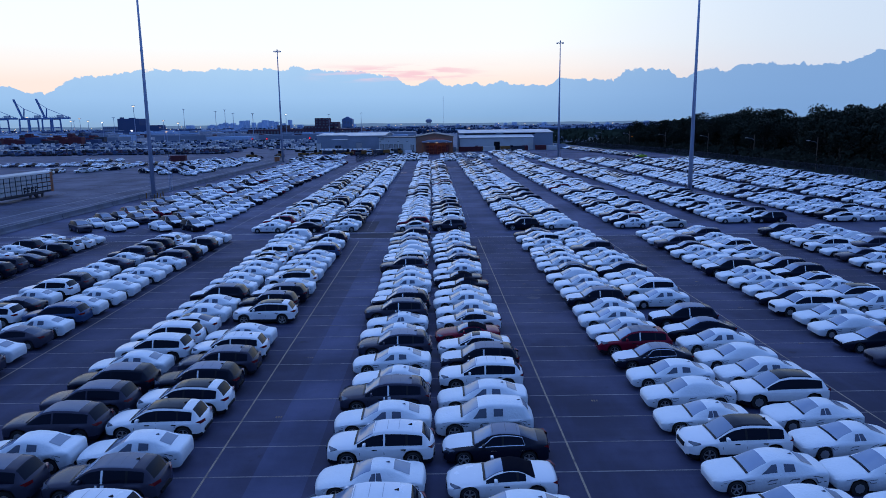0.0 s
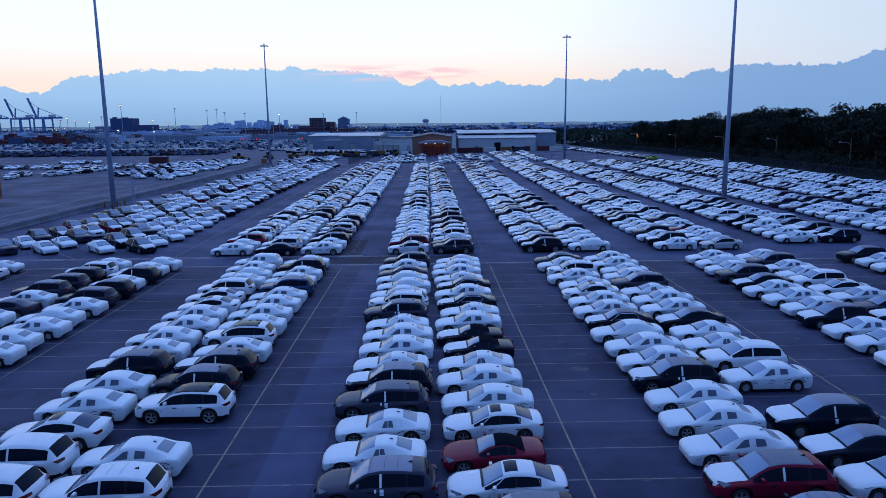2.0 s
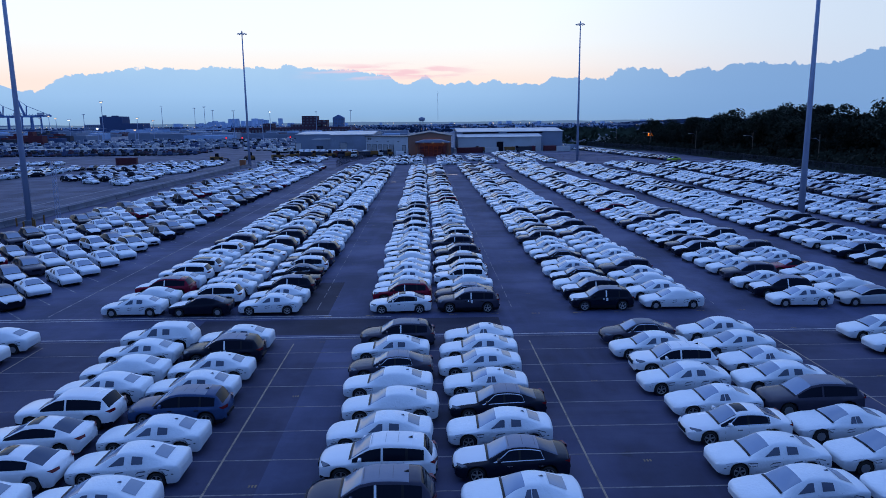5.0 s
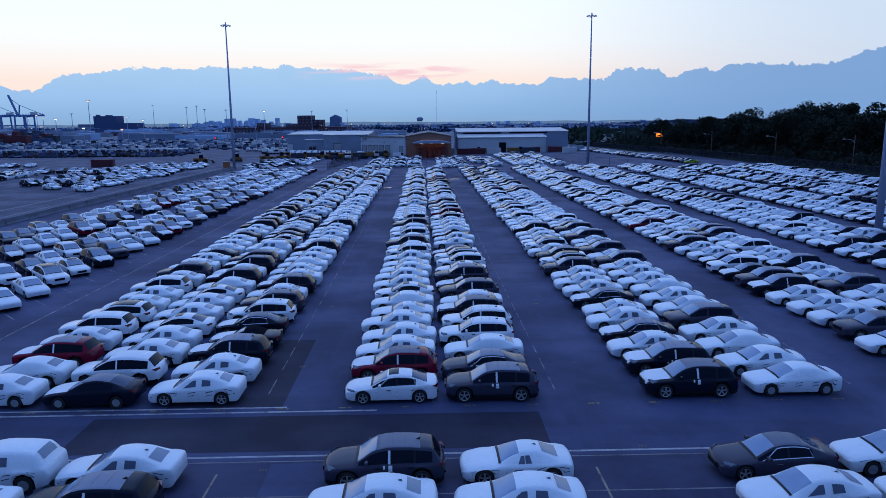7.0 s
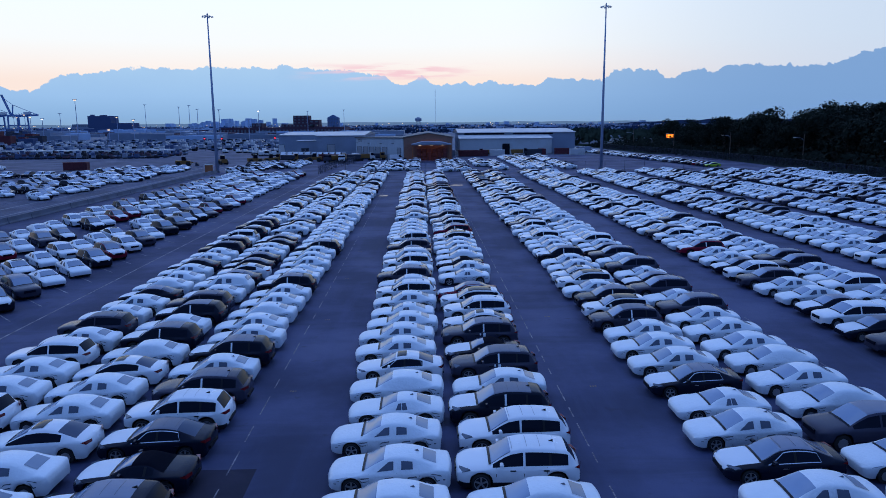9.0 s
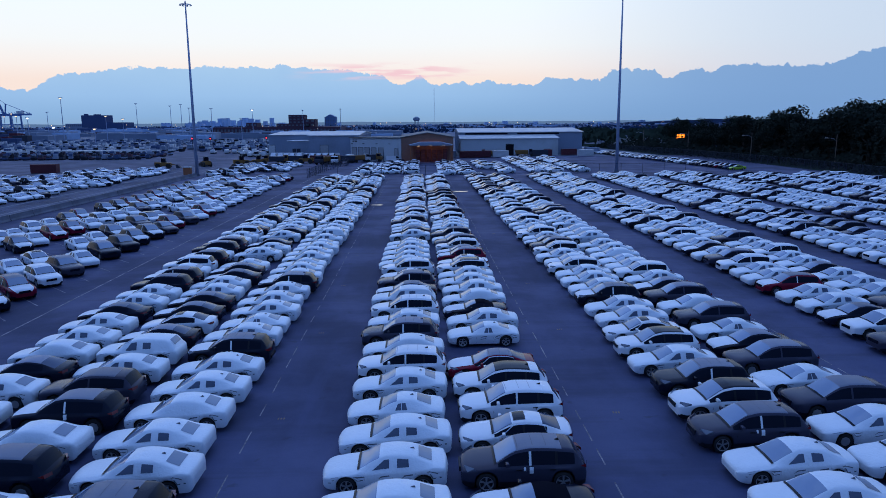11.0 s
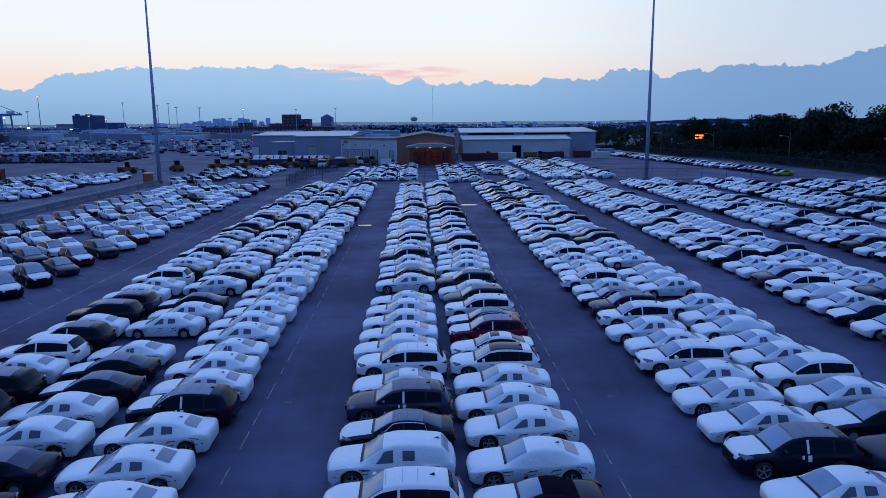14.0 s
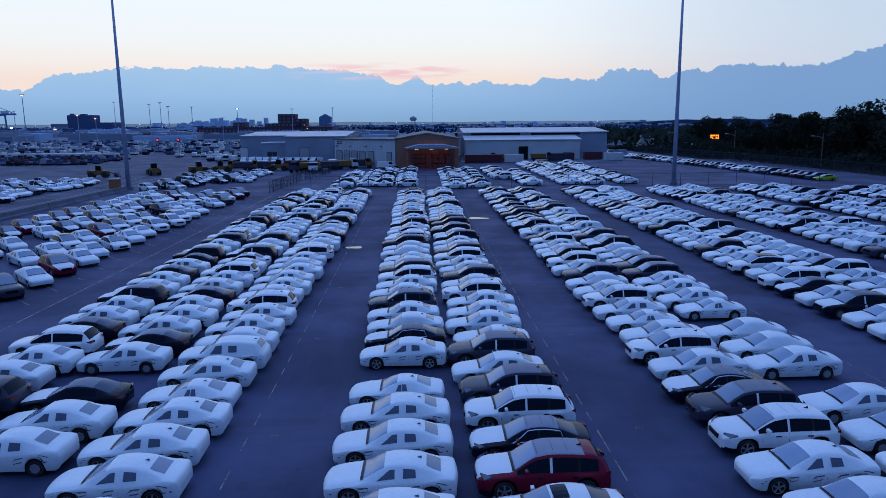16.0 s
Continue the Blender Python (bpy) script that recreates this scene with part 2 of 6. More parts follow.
M["rear_cut"] = material("rear_film_window", (0.22, 0.26, 0.33), 0.2, vary=0.1, rnd=0.6, spec=0.5, sheen_tint=BLUE_GLOSS)
M["tyre"] = material("tyre_rubber", (0.012, 0.012, 0.013), 0.75)
M["rim"] = material("alloy_rim", (0.42, 0.44, 0.47), 0.35, metal=0.6, rnd=0.5)
M["under"] = material("dark_underbody", (0.010, 0.011, 0.016), 0.8, spec=0.1)
M["trim"] = material("black_trim", (0.010, 0.011, 0.015), 0.4, spec=0.15)
M["chrome"] = material("chrome_trim", (0.6, 0.61, 0.63), 0.2, metal=1.0)
M["lamp_glass"] = material("headlamp_glass", (0.13, 0.15, 0.19), 0.12, spec=0.8)
M["tail"] = material("red_tail_lamp", (0.14, 0.004, 0.006), 0.2, spec=0.6)
M["soft_top"] = material("black_canvas", (0.006, 0.007, 0.013), 0.95, bump=0.3, spec=0.03)
M["steel"] = material("galvanised_steel", (0.29, 0.35, 0.49), 0.5, metal=0.0, tint=(0.27, 0.31, 0.40), stain=0.5, scale=0.4)
M["concrete"] = material("concrete", (0.16, 0.18, 0.23), 0.85, vary=0.18, scale=0.8, fine=12, bump=0.3, tint=(0.10, 0.11, 0.13), stain=0.7, rnd=0.3)
M["dark_steel"] = material("dark_steel", (0.045, 0.05, 0.072), 0.6, spec=0.12)
M["wood"] = material("weathered_pole_wood", (0.13, 0.10, 0.08), 0.85, bump=0.4)
M["panel_white"] = material("white_cladding", (0.48, 0.52, 0.56), 0.55, tint=(0.36, 0.34, 0.31), stain=0.4, scale=0.25, bump=0.1)
M["panel_blue"] = material("blue_grey_cladding", (0.22, 0.27, 0.36), 0.55, tint=(0.15, 0.17, 0.2), stain=0.4, scale=0.2, bump=0.1)
M["roof_grey"] = material("metal_roof", (0.37, 0.40, 0.44), 0.45, tint=(0.22, 0.22, 0.22), stain=0.5, scale=0.15)
M["roof_dark"] = material("dark_roof", (0.10, 0.10, 0.105), 0.7, tint=(0.07, 0.07, 0.07), stain=0.5, scale=0.2)
M["brick"] = material("brown_brick", (0.23, 0.125, 0.095), 0.85, vary=0.2, scale=1.2, fine=9, bump=0.3)
M["dark_brick"] = material("red_brick", (0.075, 0.036, 0.055), 0.9, vary=0.2, scale=0.4, fine=5)
M["roller"] = material("roller_door", (0.30, 0.31, 0.33), 0.5)
# orange base puts part of the bay's warm light into the wall
M["orange_wall"] = material("lit_shed_wall", (0.22, 0.10, 0.075), 0.8)
M["rust"] = material("red_container", (0.11, 0.030, 0.040), 0.6, spec=0.15, tint=(0.08, 0.03, 0.035), stain=0.6, scale=0.8)
M["rust_orange"] = material("orange_steel", (0.30, 0.10, 0.04), 0.6, tint=(0.14, 0.05, 0.03), stain=0.6)
M["yellow_machine"] = material("yellow_machine", (0.20, 0.105, 0.035), 0.5, spec=0.15, tint=(0.14, 0.08, 0.04), stain=0.5)
M["box_white"] = material("white_container", (0.55, 0.56, 0.58), 0.5, tint=(0.3, 0.3, 0.3), stain=0.4)
M["bark"] = material("bark", (0.05, 0.04, 0.03), 0.9, bump=0.5)
M["leaf"] = material("tree_leaves", (0.016, 0.024, 0.017), 0.9, spec=0.15, vary=0.4, scale=0.6, fine=6, rnd=0.5)
M["shrub"] = material("shrub_leaves", (0.010, 0.015, 0.011), 0.95, spec=0.1, vary=0.4, scale=0.3, fine=3)
M["far_wood"] = material("far_woods", (0.028, 0.040, 0.030), 0.9, spec=0.0, vary=0.3, scale=0.05)
# blue crane paint, lightened to include distance haze
M["crane_blue"] = material("crane_blue_paint", (0.09, 0.18, 0.38), 0.5)
# no lamp: an even blue glow that stands for haze over the hills
M["haze_hill"] = glow_material("haze_glow", (0.10, 0.18, 0.34), 1.0)
# distance haze put into the wall colour: pale and blue
M["town"] = material("haze_blue_town_wall", (0.40, 0.54, 0.76), 0.8, spec=0.0, vary=0.15, scale=0.1, rnd=0.5)
# bluer than the near woods: distance haze mixed into the colour
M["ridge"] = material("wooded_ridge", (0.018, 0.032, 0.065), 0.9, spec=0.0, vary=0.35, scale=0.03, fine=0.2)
# far walls, silo and tower get their blue lift from painted-in haze
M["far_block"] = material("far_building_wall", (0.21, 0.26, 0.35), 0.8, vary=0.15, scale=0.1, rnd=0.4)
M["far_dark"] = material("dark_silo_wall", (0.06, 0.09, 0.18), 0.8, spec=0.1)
M["tower"] = material("haze_blue_tower", (0.10, 0.165, 0.30), 0.6, spec=0.2)
M["water"] = material("puddle_water", (0.02, 0.02, 0.025), 0.08, spec=0.8)
M["road_dark"] = material("dark_rubber", (0.02, 0.021, 0.028), 0.9, spec=0.1)
M["glow_warm"] = glow_material("sodium_lamp", (1.0, 0.70, 0.44), 1.6)
M["glow_white"] = glow_material("white_lamp", (0.9, 0.95, 1.0), 3.0)
M["glow_red"] = glow_material("red_signal", (1.0, 0.04, 0.08), 2.5)
M["glow_orange"] = glow_material("amber_sign", (1.0, 0.22, 0.02), 3.0)
M["dim"] = material("unlit_lens", (0.5, 0.52, 0.55), 0.3)

# ---------------------------------------------------------------- mesh helpers


def make_mesh(name, verts, faces, mats, idx=None, smooth=False):
    me = bpy.data.meshes.new(name)
    me.from_pydata([tuple(v) for v in verts], [], faces)
    for m in mats:
        me.materials.append(m)
    if idx is not None:
        me.polygons.foreach_set("material_index", idx)
    if smooth:
        me.polygons.foreach_set("use_smooth", [True] * len(me.polygons))
    me.update()
    return me


class Shape:
    """Collects boxes, tubes, prisms and sheets into one mesh."""

    def __init__(self):
        self.v, self.f, self.i = [], [], []

    def add(self, verts, faces, slot=0):
        b = len(self.v)
        self.v += [tuple(v) for v in verts]
        self.f += [tuple(b + q for q in f) for f in faces]
        self.i += [slot] * len(faces)

    def box(self, x0, x1, y0, y1, z0, z1, slot=0, bevel=0.0):
        if bevel:
            b = bevel
            rings = []
            for z, d in ((z0, 0), (z1 - b, 0), (z1, b)):
                rings.append([(x0 + d, y0 + d, z), (x1 - d, y0 + d, z), (x1 - d, y1 - d, z), (x0 + d, y1 - d, z)])
            v = [p for r in rings for p in r]
            f = [(3, 2, 1, 0), (8, 9, 10, 11)]
            for r in (0, 4):
                f += [(r + q, r + (q + 1) % 4, r + 4 + (q + 1) % 4, r + 4 + q) for q in range(4)]
            self.add(v, f, slot)
            return
        v = [(x, y, z) for z in (z0, z1) for x, y in ((x0, y0), (x1, y0), (x1, y1), (x0, y1))]
        self.add(v, [(3, 2, 1, 0), (4, 5, 6, 7), (0, 1, 5, 4), (1, 2, 6, 5), (2, 3, 7, 6), (3, 0, 4, 7)], slot)

    def tube(self, a, b, ra, rb=None, n=8, slot=0, caps=True):
        rb = ra if rb is None else rb
        a, b = Vector(a), Vector(b)
        q = (b - a).to_track_quat("Z", "Y")
        v = []
        for c, r in ((a, ra), (b, rb)):
            v += [c + q @ Vector((r * math.cos(2 * math.pi * s / n), r * math.sin(2 * math.pi * s / n), 0)) for s in range(n)]
        f = [(s, (s + 1) % n, n + (s + 1) % n, n + s) for s in range(n)]
        if caps:
            f += [tuple(range(n - 1, -1, -1)), tuple(range(n, 2 * n))]
        self.add(v, f, slot)

    def prism(self, outline, y0, y1, slot=0):
        """An outline in x and z, drawn out along y."""
        n = len(outline)
        v = [(x, y0, z) for x, z in outline] + [(x, y1, z) for x, z in outline]
        f = [tuple(range(n)), tuple(range(2 * n - 1, n - 1, -1))]
        f += [((s + 1) % n, s, n + s, n + (s + 1) % n) for s in range(n)]
        self.add(v, f, slot)

    def mesh(self, name, mats, smooth=False):
        return make_mesh(name, self.v, self.f, mats if isinstance(mats, (list, tuple)) else [mats], self.i, smooth)


def part(name, shape, mats, parent, label="", smooth=False, at=None):
    """One mesh object under a thing or a part."""
    me = shape if isinstance(shape, bpy.types.Mesh) else shape.mesh(name, mats, smooth)
    ob = new(name, me)
    ob.parent = parent
    if at is not None:
        ob.matrix_basis = at
    if label:
        ob["label"] = label
    return ob


def thing(name, label, category, group="", at=None, kind=""):
    ob = new(name)
    ob.empty_display_size = 0.3
    if at is not None:
        ob.matrix_basis = at
    return tagged(ob, label, category, group, kind)


def single(name, shape, mats, label, category, group="", kind="", smooth=False, at=None):
    me = shape if isinstance(shape, bpy.types.Mesh) else shape.mesh(name, mats, smooth)
    ob = new(name, me)
    if at is not None:
        ob.matrix_basis = at
    return tagged(ob, label, category, group, kind)


def along(x, y):
    """x of a row or line that stands at x where y = 96: the rows run slightly askew."""
    return x - (0.0095 if x > 8 or (x > -8 and y < 96) else 0.0068 if x > -8 else 0.0 if y < 92 else 0.004) * (y - 96)


def stripe(sh, x, y0, y1, half, z):
    """A painted stripe along a row."""
    a, b = along(x, y0), along(x, y1)
    sh.add([(a - half, y0, z), (a + half, y0, z), (b + half, y1, z), (b - half, y1, z)], [(0, 1, 2, 3)])


# ---------------------------------------------------------------- ground, lot, markings
g = Shape()
g.add([(-4500, -600, -0.06), (4500, -600, -0.06), (4500, 4800, -0.06), (-4500, 4800, -0.06)], [(0, 1, 2, 3)])
single("ground", g, M["earth"], "dark flat land reaching the horizon", "ground", kind="structure")
# separate far sheet whose colour carries the haze
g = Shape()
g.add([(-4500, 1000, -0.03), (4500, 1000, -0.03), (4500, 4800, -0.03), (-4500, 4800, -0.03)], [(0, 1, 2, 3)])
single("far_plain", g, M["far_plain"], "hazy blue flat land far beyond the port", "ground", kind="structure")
g = Shape()
g.box(-61.5, 104, -60, 372, -0.05, 0.0)
single("car_park_asphalt", g, M["asphalt"], "dark blue-grey worn asphalt of the car lot", "asphalt", kind="structure")
g = Shape()
g.box(-61.0, 103.5, 89.7, 371.5, -0.04, 0.0015)
single("old_asphalt", g, M["old_asphalt"], "paler blue-grey weathered asphalt with dark drip streaks", "asphalt", kind="structure")
g = Shape()
g.box(-330, -61.5, -60, 640, -0.05, -0.004)
single("yard_pavement", g, M["yard"], "pale grey concrete yard with rail tracks", "pavement", kind="structure")

ROAD0, ROAD1 = 90.0, 94.7
PITCH_A, START_A = 2.82, 26.1

s = Shape()
for x in (-42.2, -26.2, -10.02, 5.3, 21.3, 37.2, 53.1):
    stripe(s, x, 10, 88.6, 0.045, 0.006)
single("aisle_line", s, M["yellow_line"], "worn pale yellow aisle lines on the asphalt", "road marking", kind="structure")
s = Shape()
for i in range(-5, 23):
    y = START_A + 1.45 + PITCH_A * i
    s.box(-57, 78, y - 0.04, y + 0.04, -0.02, 0.004)
single("stall_line", s, M["stall_line"], "faded thin white stall lines across the aisles", "road marking", kind="structure")
s = Shape()
for x0, x1, y in ((-60, 3.4, ROAD0 + 0.05), (4.2, 80, ROAD0 + 0.05), (-60, -4.0, ROAD1), (-60, -8.5, ROAD1 + 0.55)):
    s.box(x0, x1, y - 0.07, y + 0.07, -0.02, 0.0055)
single("cross_lane_line", s, M["white_line"], "worn white lines along the cross lane", "road marking", kind="structure")
s = Shape()
for x in (-9.8, 5.2, 21.0, 36.9, 52.8):
    y = 97.0
    while y < 272:
        d = 0.9 + 1.5 * random.random()
        stripe(s, x, y, y + d, 0.03, 0.006)
        y += d + 0.5 + 1.3 * random.random()
single("dashed_line", s, M["faint_line"], "broken faded lines beside the long rows", "road marking", kind="structure")
s = Shape()
s.box(-29.86, -29.74, 96, 268, -0.02, 0.005)
for i in range(41):
    y = 97.5 + 4.15 * i
    for cx in (-33.6, -43.0):
        v = []
        for d, w in ((-2.9, -0.05), (2.9, -0.05), (2.9, 0.05), (-2.9, 0.05)):
            v.append((cx + (d - w) * 0.7071, y - (d + w) * 0.7071, 0.005))
        s.add(v, [(0, 1, 2, 3)])
single("angled_stall_line", s, M["faint_line"], "thin pale lines of the angled stalls", "road marking", kind="structure")
for x0, x1, y0, y1, z in ((-17.5, 3.9, 90.5, 94.2, 0.0035), (-14.5, -8.75, 95.3, 106.2, 0.0035), (-21.2, -17.9, 119, 131.5, 0.0035)):
    s = Shape()
    s.box(x0, x1, y0, y1, -0.03, z)
    single("asphalt_patch", s, M["fresh"], "darker freshly laid rectangle of asphalt", "asphalt", kind="structure")
s = Shape()
s.box(-8.0, -5.6, 10, 89.4, -0.03, 0.003)
single("asphalt_strip", s, M["old_asphalt"], "slightly paler strip of asphalt beside the parked row", "asphalt", kind="structure")


s = Shape()
for i in range(7):
    for x in (-8.4, 7.6, 23.6):
        y = 33.6 + 9.2 * i + (1.5 if x > 0 else 0)
        xx = along(x, y)
        for q in range(3):
            s.box(xx + q * 0.13, xx + q * 0.13 + 0.07, y, y + 0.2, -0.02, 0.0058)
for i in range(9):
    for x in (-8.9, 6.9):
        y = 101 + 13.4 * i
        xx = along(x, y)
        for q in range(3):
            s.box(xx + q * 0.13, xx + q * 0.13 + 0.07, y, y + 0.2, -0.02, 0.0058)
for i in range(26):
    x = -40 + 3.1 * i
    s.box(x, x + 0.35, 95.0, 95.15, -0.02, 0.0058)
    s.box(x + 0.45, x + 0.6, 95.0, 95.15, -0.02, 0.0058)
tagged(single("stencilled_bars", s, M["amber_line"], "small worn yellow stencil marks on the asphalt", "road marking", kind="structure"))


def puddle(cx, cy, rx, ry, z=0.0055):
    v, n = [], 22
    for q in range(n):
        a = 2 * math.pi * q / n
        r = 0.75 + 0.5 * noise.noise((cx + math.cos(a), cy + math.sin(a), 0.3))
        v.append((cx + rx * r * math.cos(a), cy + ry * r * math.sin(a), z))
    sh = Shape()
    sh.add(v, [tuple(range(n))])
    single("puddle", sh, M["water"], "shallow rain puddle mirroring the pale sky", "puddle", "puddles on the asphalt")


for p in ((-9.9, 213.2, 1.1, 0.9), (5.2, 234.6, 1.9, 1.2), (26.0, 114.2, 1.5, 0.9)):
    puddle(*p)
M["dust"] = worn_paint("pale_dust", (0.062, 0.064, 0.092), (0.036, 0.035, 0.055), 0.47)
for cx, cy, rx, ry in ((8.2, 57.6, 0.7, 0.5), (8.9, 60.3, 0.45, 0.4)):
    v = [(cx + rx * (0.8 + 0.4 * noise.noise((cx, q * 0.9, 1.0))) * math.cos(q * 0.2856), cy + ry * (0.8 + 0.4 * noise.noise((cy, q * 0.9, 2.0))) * math.sin(q * 0.2856), 0.0045) for q in range(22)]
    g = Shape()
    g.add(v, [tuple(range(22))])
    single("dust_stain", g, M["dust"], "pale chalky stain spilt on the asphalt", "stain", kind="structure")

# ---------------------------------------------------------------- cars
# nose towards -x, middle of the wheelbase near the origin, resting on z = 0
TYPES = {
    "saloon": dict(L=4.74, W=0.92, wheels=(-1.42, 1.42), r=0.335, nose=0.62, hood=0.88, belt=0.89, roof=1.445, tail=1.03, cowl=-0.98, rf=-0.20, rr=1.06, deck=1.85, wr=0.60, pillar=0.28, qp=1.10, dlo=1.24,
                   top=((-2.37, 0.58), (-2.30, 0.69), (-2.10, 0.775), (-1.60, 0.865), (-1.10, 0.925), (-0.95, 0.955), (-0.60, 1.155), (-0.20, 1.365), (0.10, 1.43), (0.40, 1.445),
                        (0.80, 1.42), (1.10, 1.355), (1.50, 1.20), (1.85, 1.075), (2.10, 1.045), (2.25, 1.015), (2.33, 0.93), (2.37, 0.72))),
    "coupe": dict(L=4.48, W=0.96, wheels=(-1.32, 1.32), r=0.34, nose=0.58, hood=0.84, belt=0.85, roof=1.31, tail=0.93, cowl=-0.72, rf=0.04, rr=0.75, deck=1.70, wr=0.56, pillar=0.55, qp=0.95, dlo=0.95,
                  top=((-2.24, 0.54), (-2.16, 0.65), (-1.90, 0.74), (-1.30, 0.84), (-0.75, 0.90), (-0.35, 1.12), (0.02, 1.26), (0.35, 1.31), (0.60, 1.30), (0.80, 1.27),
                       (1.20, 1.13), (1.60, 0.99), (1.90, 0.93), (2.12, 0.88), (2.20, 0.80), (2.24, 0.62))),
    "suv": dict(L=4.78, W=0.97, wheels=(-1.42, 1.44), r=0.38, nose=0.82, hood=1.03, belt=1.05, roof=1.665, tail=1.12, cowl=-1.08, rf=-0.30, rr=1.72, deck=2.20, wr=0.66, pillar=0.20, qp=1.18, dlo=1.86,
                top=((-2.39, 0.72), (-2.33, 0.86), (-2.15, 0.945), (-1.60, 1.03), (-1.12, 1.075), (-0.70, 1.33), (-0.32, 1.56), (0.0, 1.645), (0.40, 1.665), (1.0, 1.65),
                     (1.50, 1.605), (1.80, 1.56), (1.90, 1.50), (2.05, 1.33), (2.20, 1.12), (2.33, 1.0), (2.39, 0.75))),
    "convertible": dict(L=4.48, W=0.96, wheels=(-1.32, 1.32), r=0.34, nose=0.58, hood=0.84, belt=0.86, roof=1.30, tail=0.95, cowl=-0.72, rf=0.02, rr=0.70, deck=1.28, wr=0.57, pillar=0.58, qp=0.8, dlo=0.9,
                        top=((-2.24, 0.54), (-2.16, 0.65), (-1.90, 0.74), (-1.30, 0.84), (-0.75, 0.90), (-0.35, 1.12), (0.02, 1.25), (0.30, 1.30), (0.60, 1.285), (0.80, 1.22),
                             (1.05, 1.09), (1.28, 0.985), (1.60, 0.965), (2.05, 0.925), (2.18, 0.82), (2.24, 0.62))),
}
for q in TYPES:
    TYPES[q]["name"] = q


def ease(d, reach):
    """Quarter-round from 0 at the end of the car to 1 at that reach."""
    return math.sqrt(max(0.0, 1 - (1 - min(1.0, d / reach)) ** 2))


def glide(pts, x):
    """A smooth curve through the points that never overshoots them."""
    if x <= pts[0][0]:
        return pts[0][1]
    if x >= pts[-1][0]:
        return pts[-1][1]
    n = len(pts)
    i = next(q for q in range(n - 1) if x <= pts[q + 1][0])

    def rise(q):
        return (pts[q + 1][1] - pts[q][1]) / (pts[q + 1][0] - pts[q][0])

    def slope(q):
        if q == 0:
            return rise(0)
        if q == n - 1:
            return rise(n - 2)
        d0, d1 = rise(q - 1), rise(q)
        return 0.0 if d0 * d1 <= 0 else 2 * d0 * d1 / (d0 + d1)

    h = pts[i + 1][0] - pts[i][0]
    u = (x - pts[i][0]) / h
    m0, m1 = slope(i) * h, slope(i + 1) * h
    return pts[i][1] * (1 + 2 * u) * (1 - u) ** 2 + m0 * u * (1 - u) ** 2 + pts[i + 1][1] * u * u * (3 - 2 * u) + m1 * u * u * (u - 1)


@functools.lru_cache(maxsize=None)
def ring(kind, x):
    """Half cross-section of the body at x: points from the sill up to the centre line."""
    t = TYPES[kind]
    h = t["L"] / 2
    fn, ft = ease(x + h, 0.44), ease(h - x, 0.30)
    w = t["W"] * (0.70 + 0.30 * fn ** 0.8) * (0.84 + 0.16 * ft)
    w *= 1 - 0.05 * max(0.0, -x / h - 0.5) - 0.06 * max(0.0, x / h - 0.5)
    zb = 0.21 + 0.10 * (1 - fn) + 0.16 * (1 - ft)
    for xw in t["wheels"]:
        ra = t["r"] + 0.055
        if abs(x - xw) < ra:
            zb = max(zb, t["r"] + math.sqrt(ra * ra - (x - xw) ** 2))
    c, dk = t["cowl"], t["deck"]
    zt = glide(t["top"], x)
    q = 0.0
    if c < x < dk:
        g0 = (x - c) / (dk - c)
        low = glide(t["top"], c) * (1 - g0) + glide(t["top"], dk) * g0
        q = max(0.0, min(1.0, (zt - low) / (t["roof"] - low - 0.03)))
        belt = (glide(t["top"], c) - 0.10) * (1 - g0) + (glide(t["top"], dk) - 0.09) * g0
    else:
        belt = zt - (0.10 * fn if x < 0 else 0.09 * ft)
    wr = w * 0.77 + (t["wr"] * 1.06 - w * 0.77) * q ** 0.85
    ze, mid = zt - 0.040 - 0.065 * q, zt - 0.014 - 0.012 * q
    zm = zb + 0.42 * (belt - zb) if belt - zb < 0.45 else max(zb + 0.05, 0.64 * t["hood"])
    zs = zm + 0.66 * (belt - zm)
    return ((w * 0.93, zb), (w * 0.985, (zb + zm) / 2), (w, zm), (w * 0.99, zs), (w * 0.945, belt), (wr, ze), (wr * 0.68, mid), (0.0, zt))


def section(t, x):
    return ring(t["name"], round(x, 5))


@functools.lru_cache(maxsize=None)
def rounded(kind, x, v):
    """A point of the cross-section with its corners rounded; v as for surf()."""
    p = ring(kind, x)
    j = min(int(v), 6)
    f = v - j
    a, b = p[max(j - 1, 0)], p[j]
    c = p[j + 1]
    d = p[j + 2] if j < 6 else (-p[6][0], p[6][1])
    if j == 0:
        a = b
    return tuple(b[i] + 0.5 * f * (c[i] - a[i] + f * (2 * a[i] - 5 * b[i] + 4 * c[i] - d[i] + f * (3 * (b[i] - c[i]) + d[i] - a[i]))) for i in (0, 1))


LEVELS = ((0, 2, 3.5, 4.12, 4.9, 5.22, 7), (0, 1, 2, 3, 3.6, 4.12, 4.5, 4.9, 5.22, 6, 7), (0, 1, 2, 3, 3.6, 4, 4.12, 4.5, 4.9, 5, 5.22, 5.6, 6, 6.5, 7))


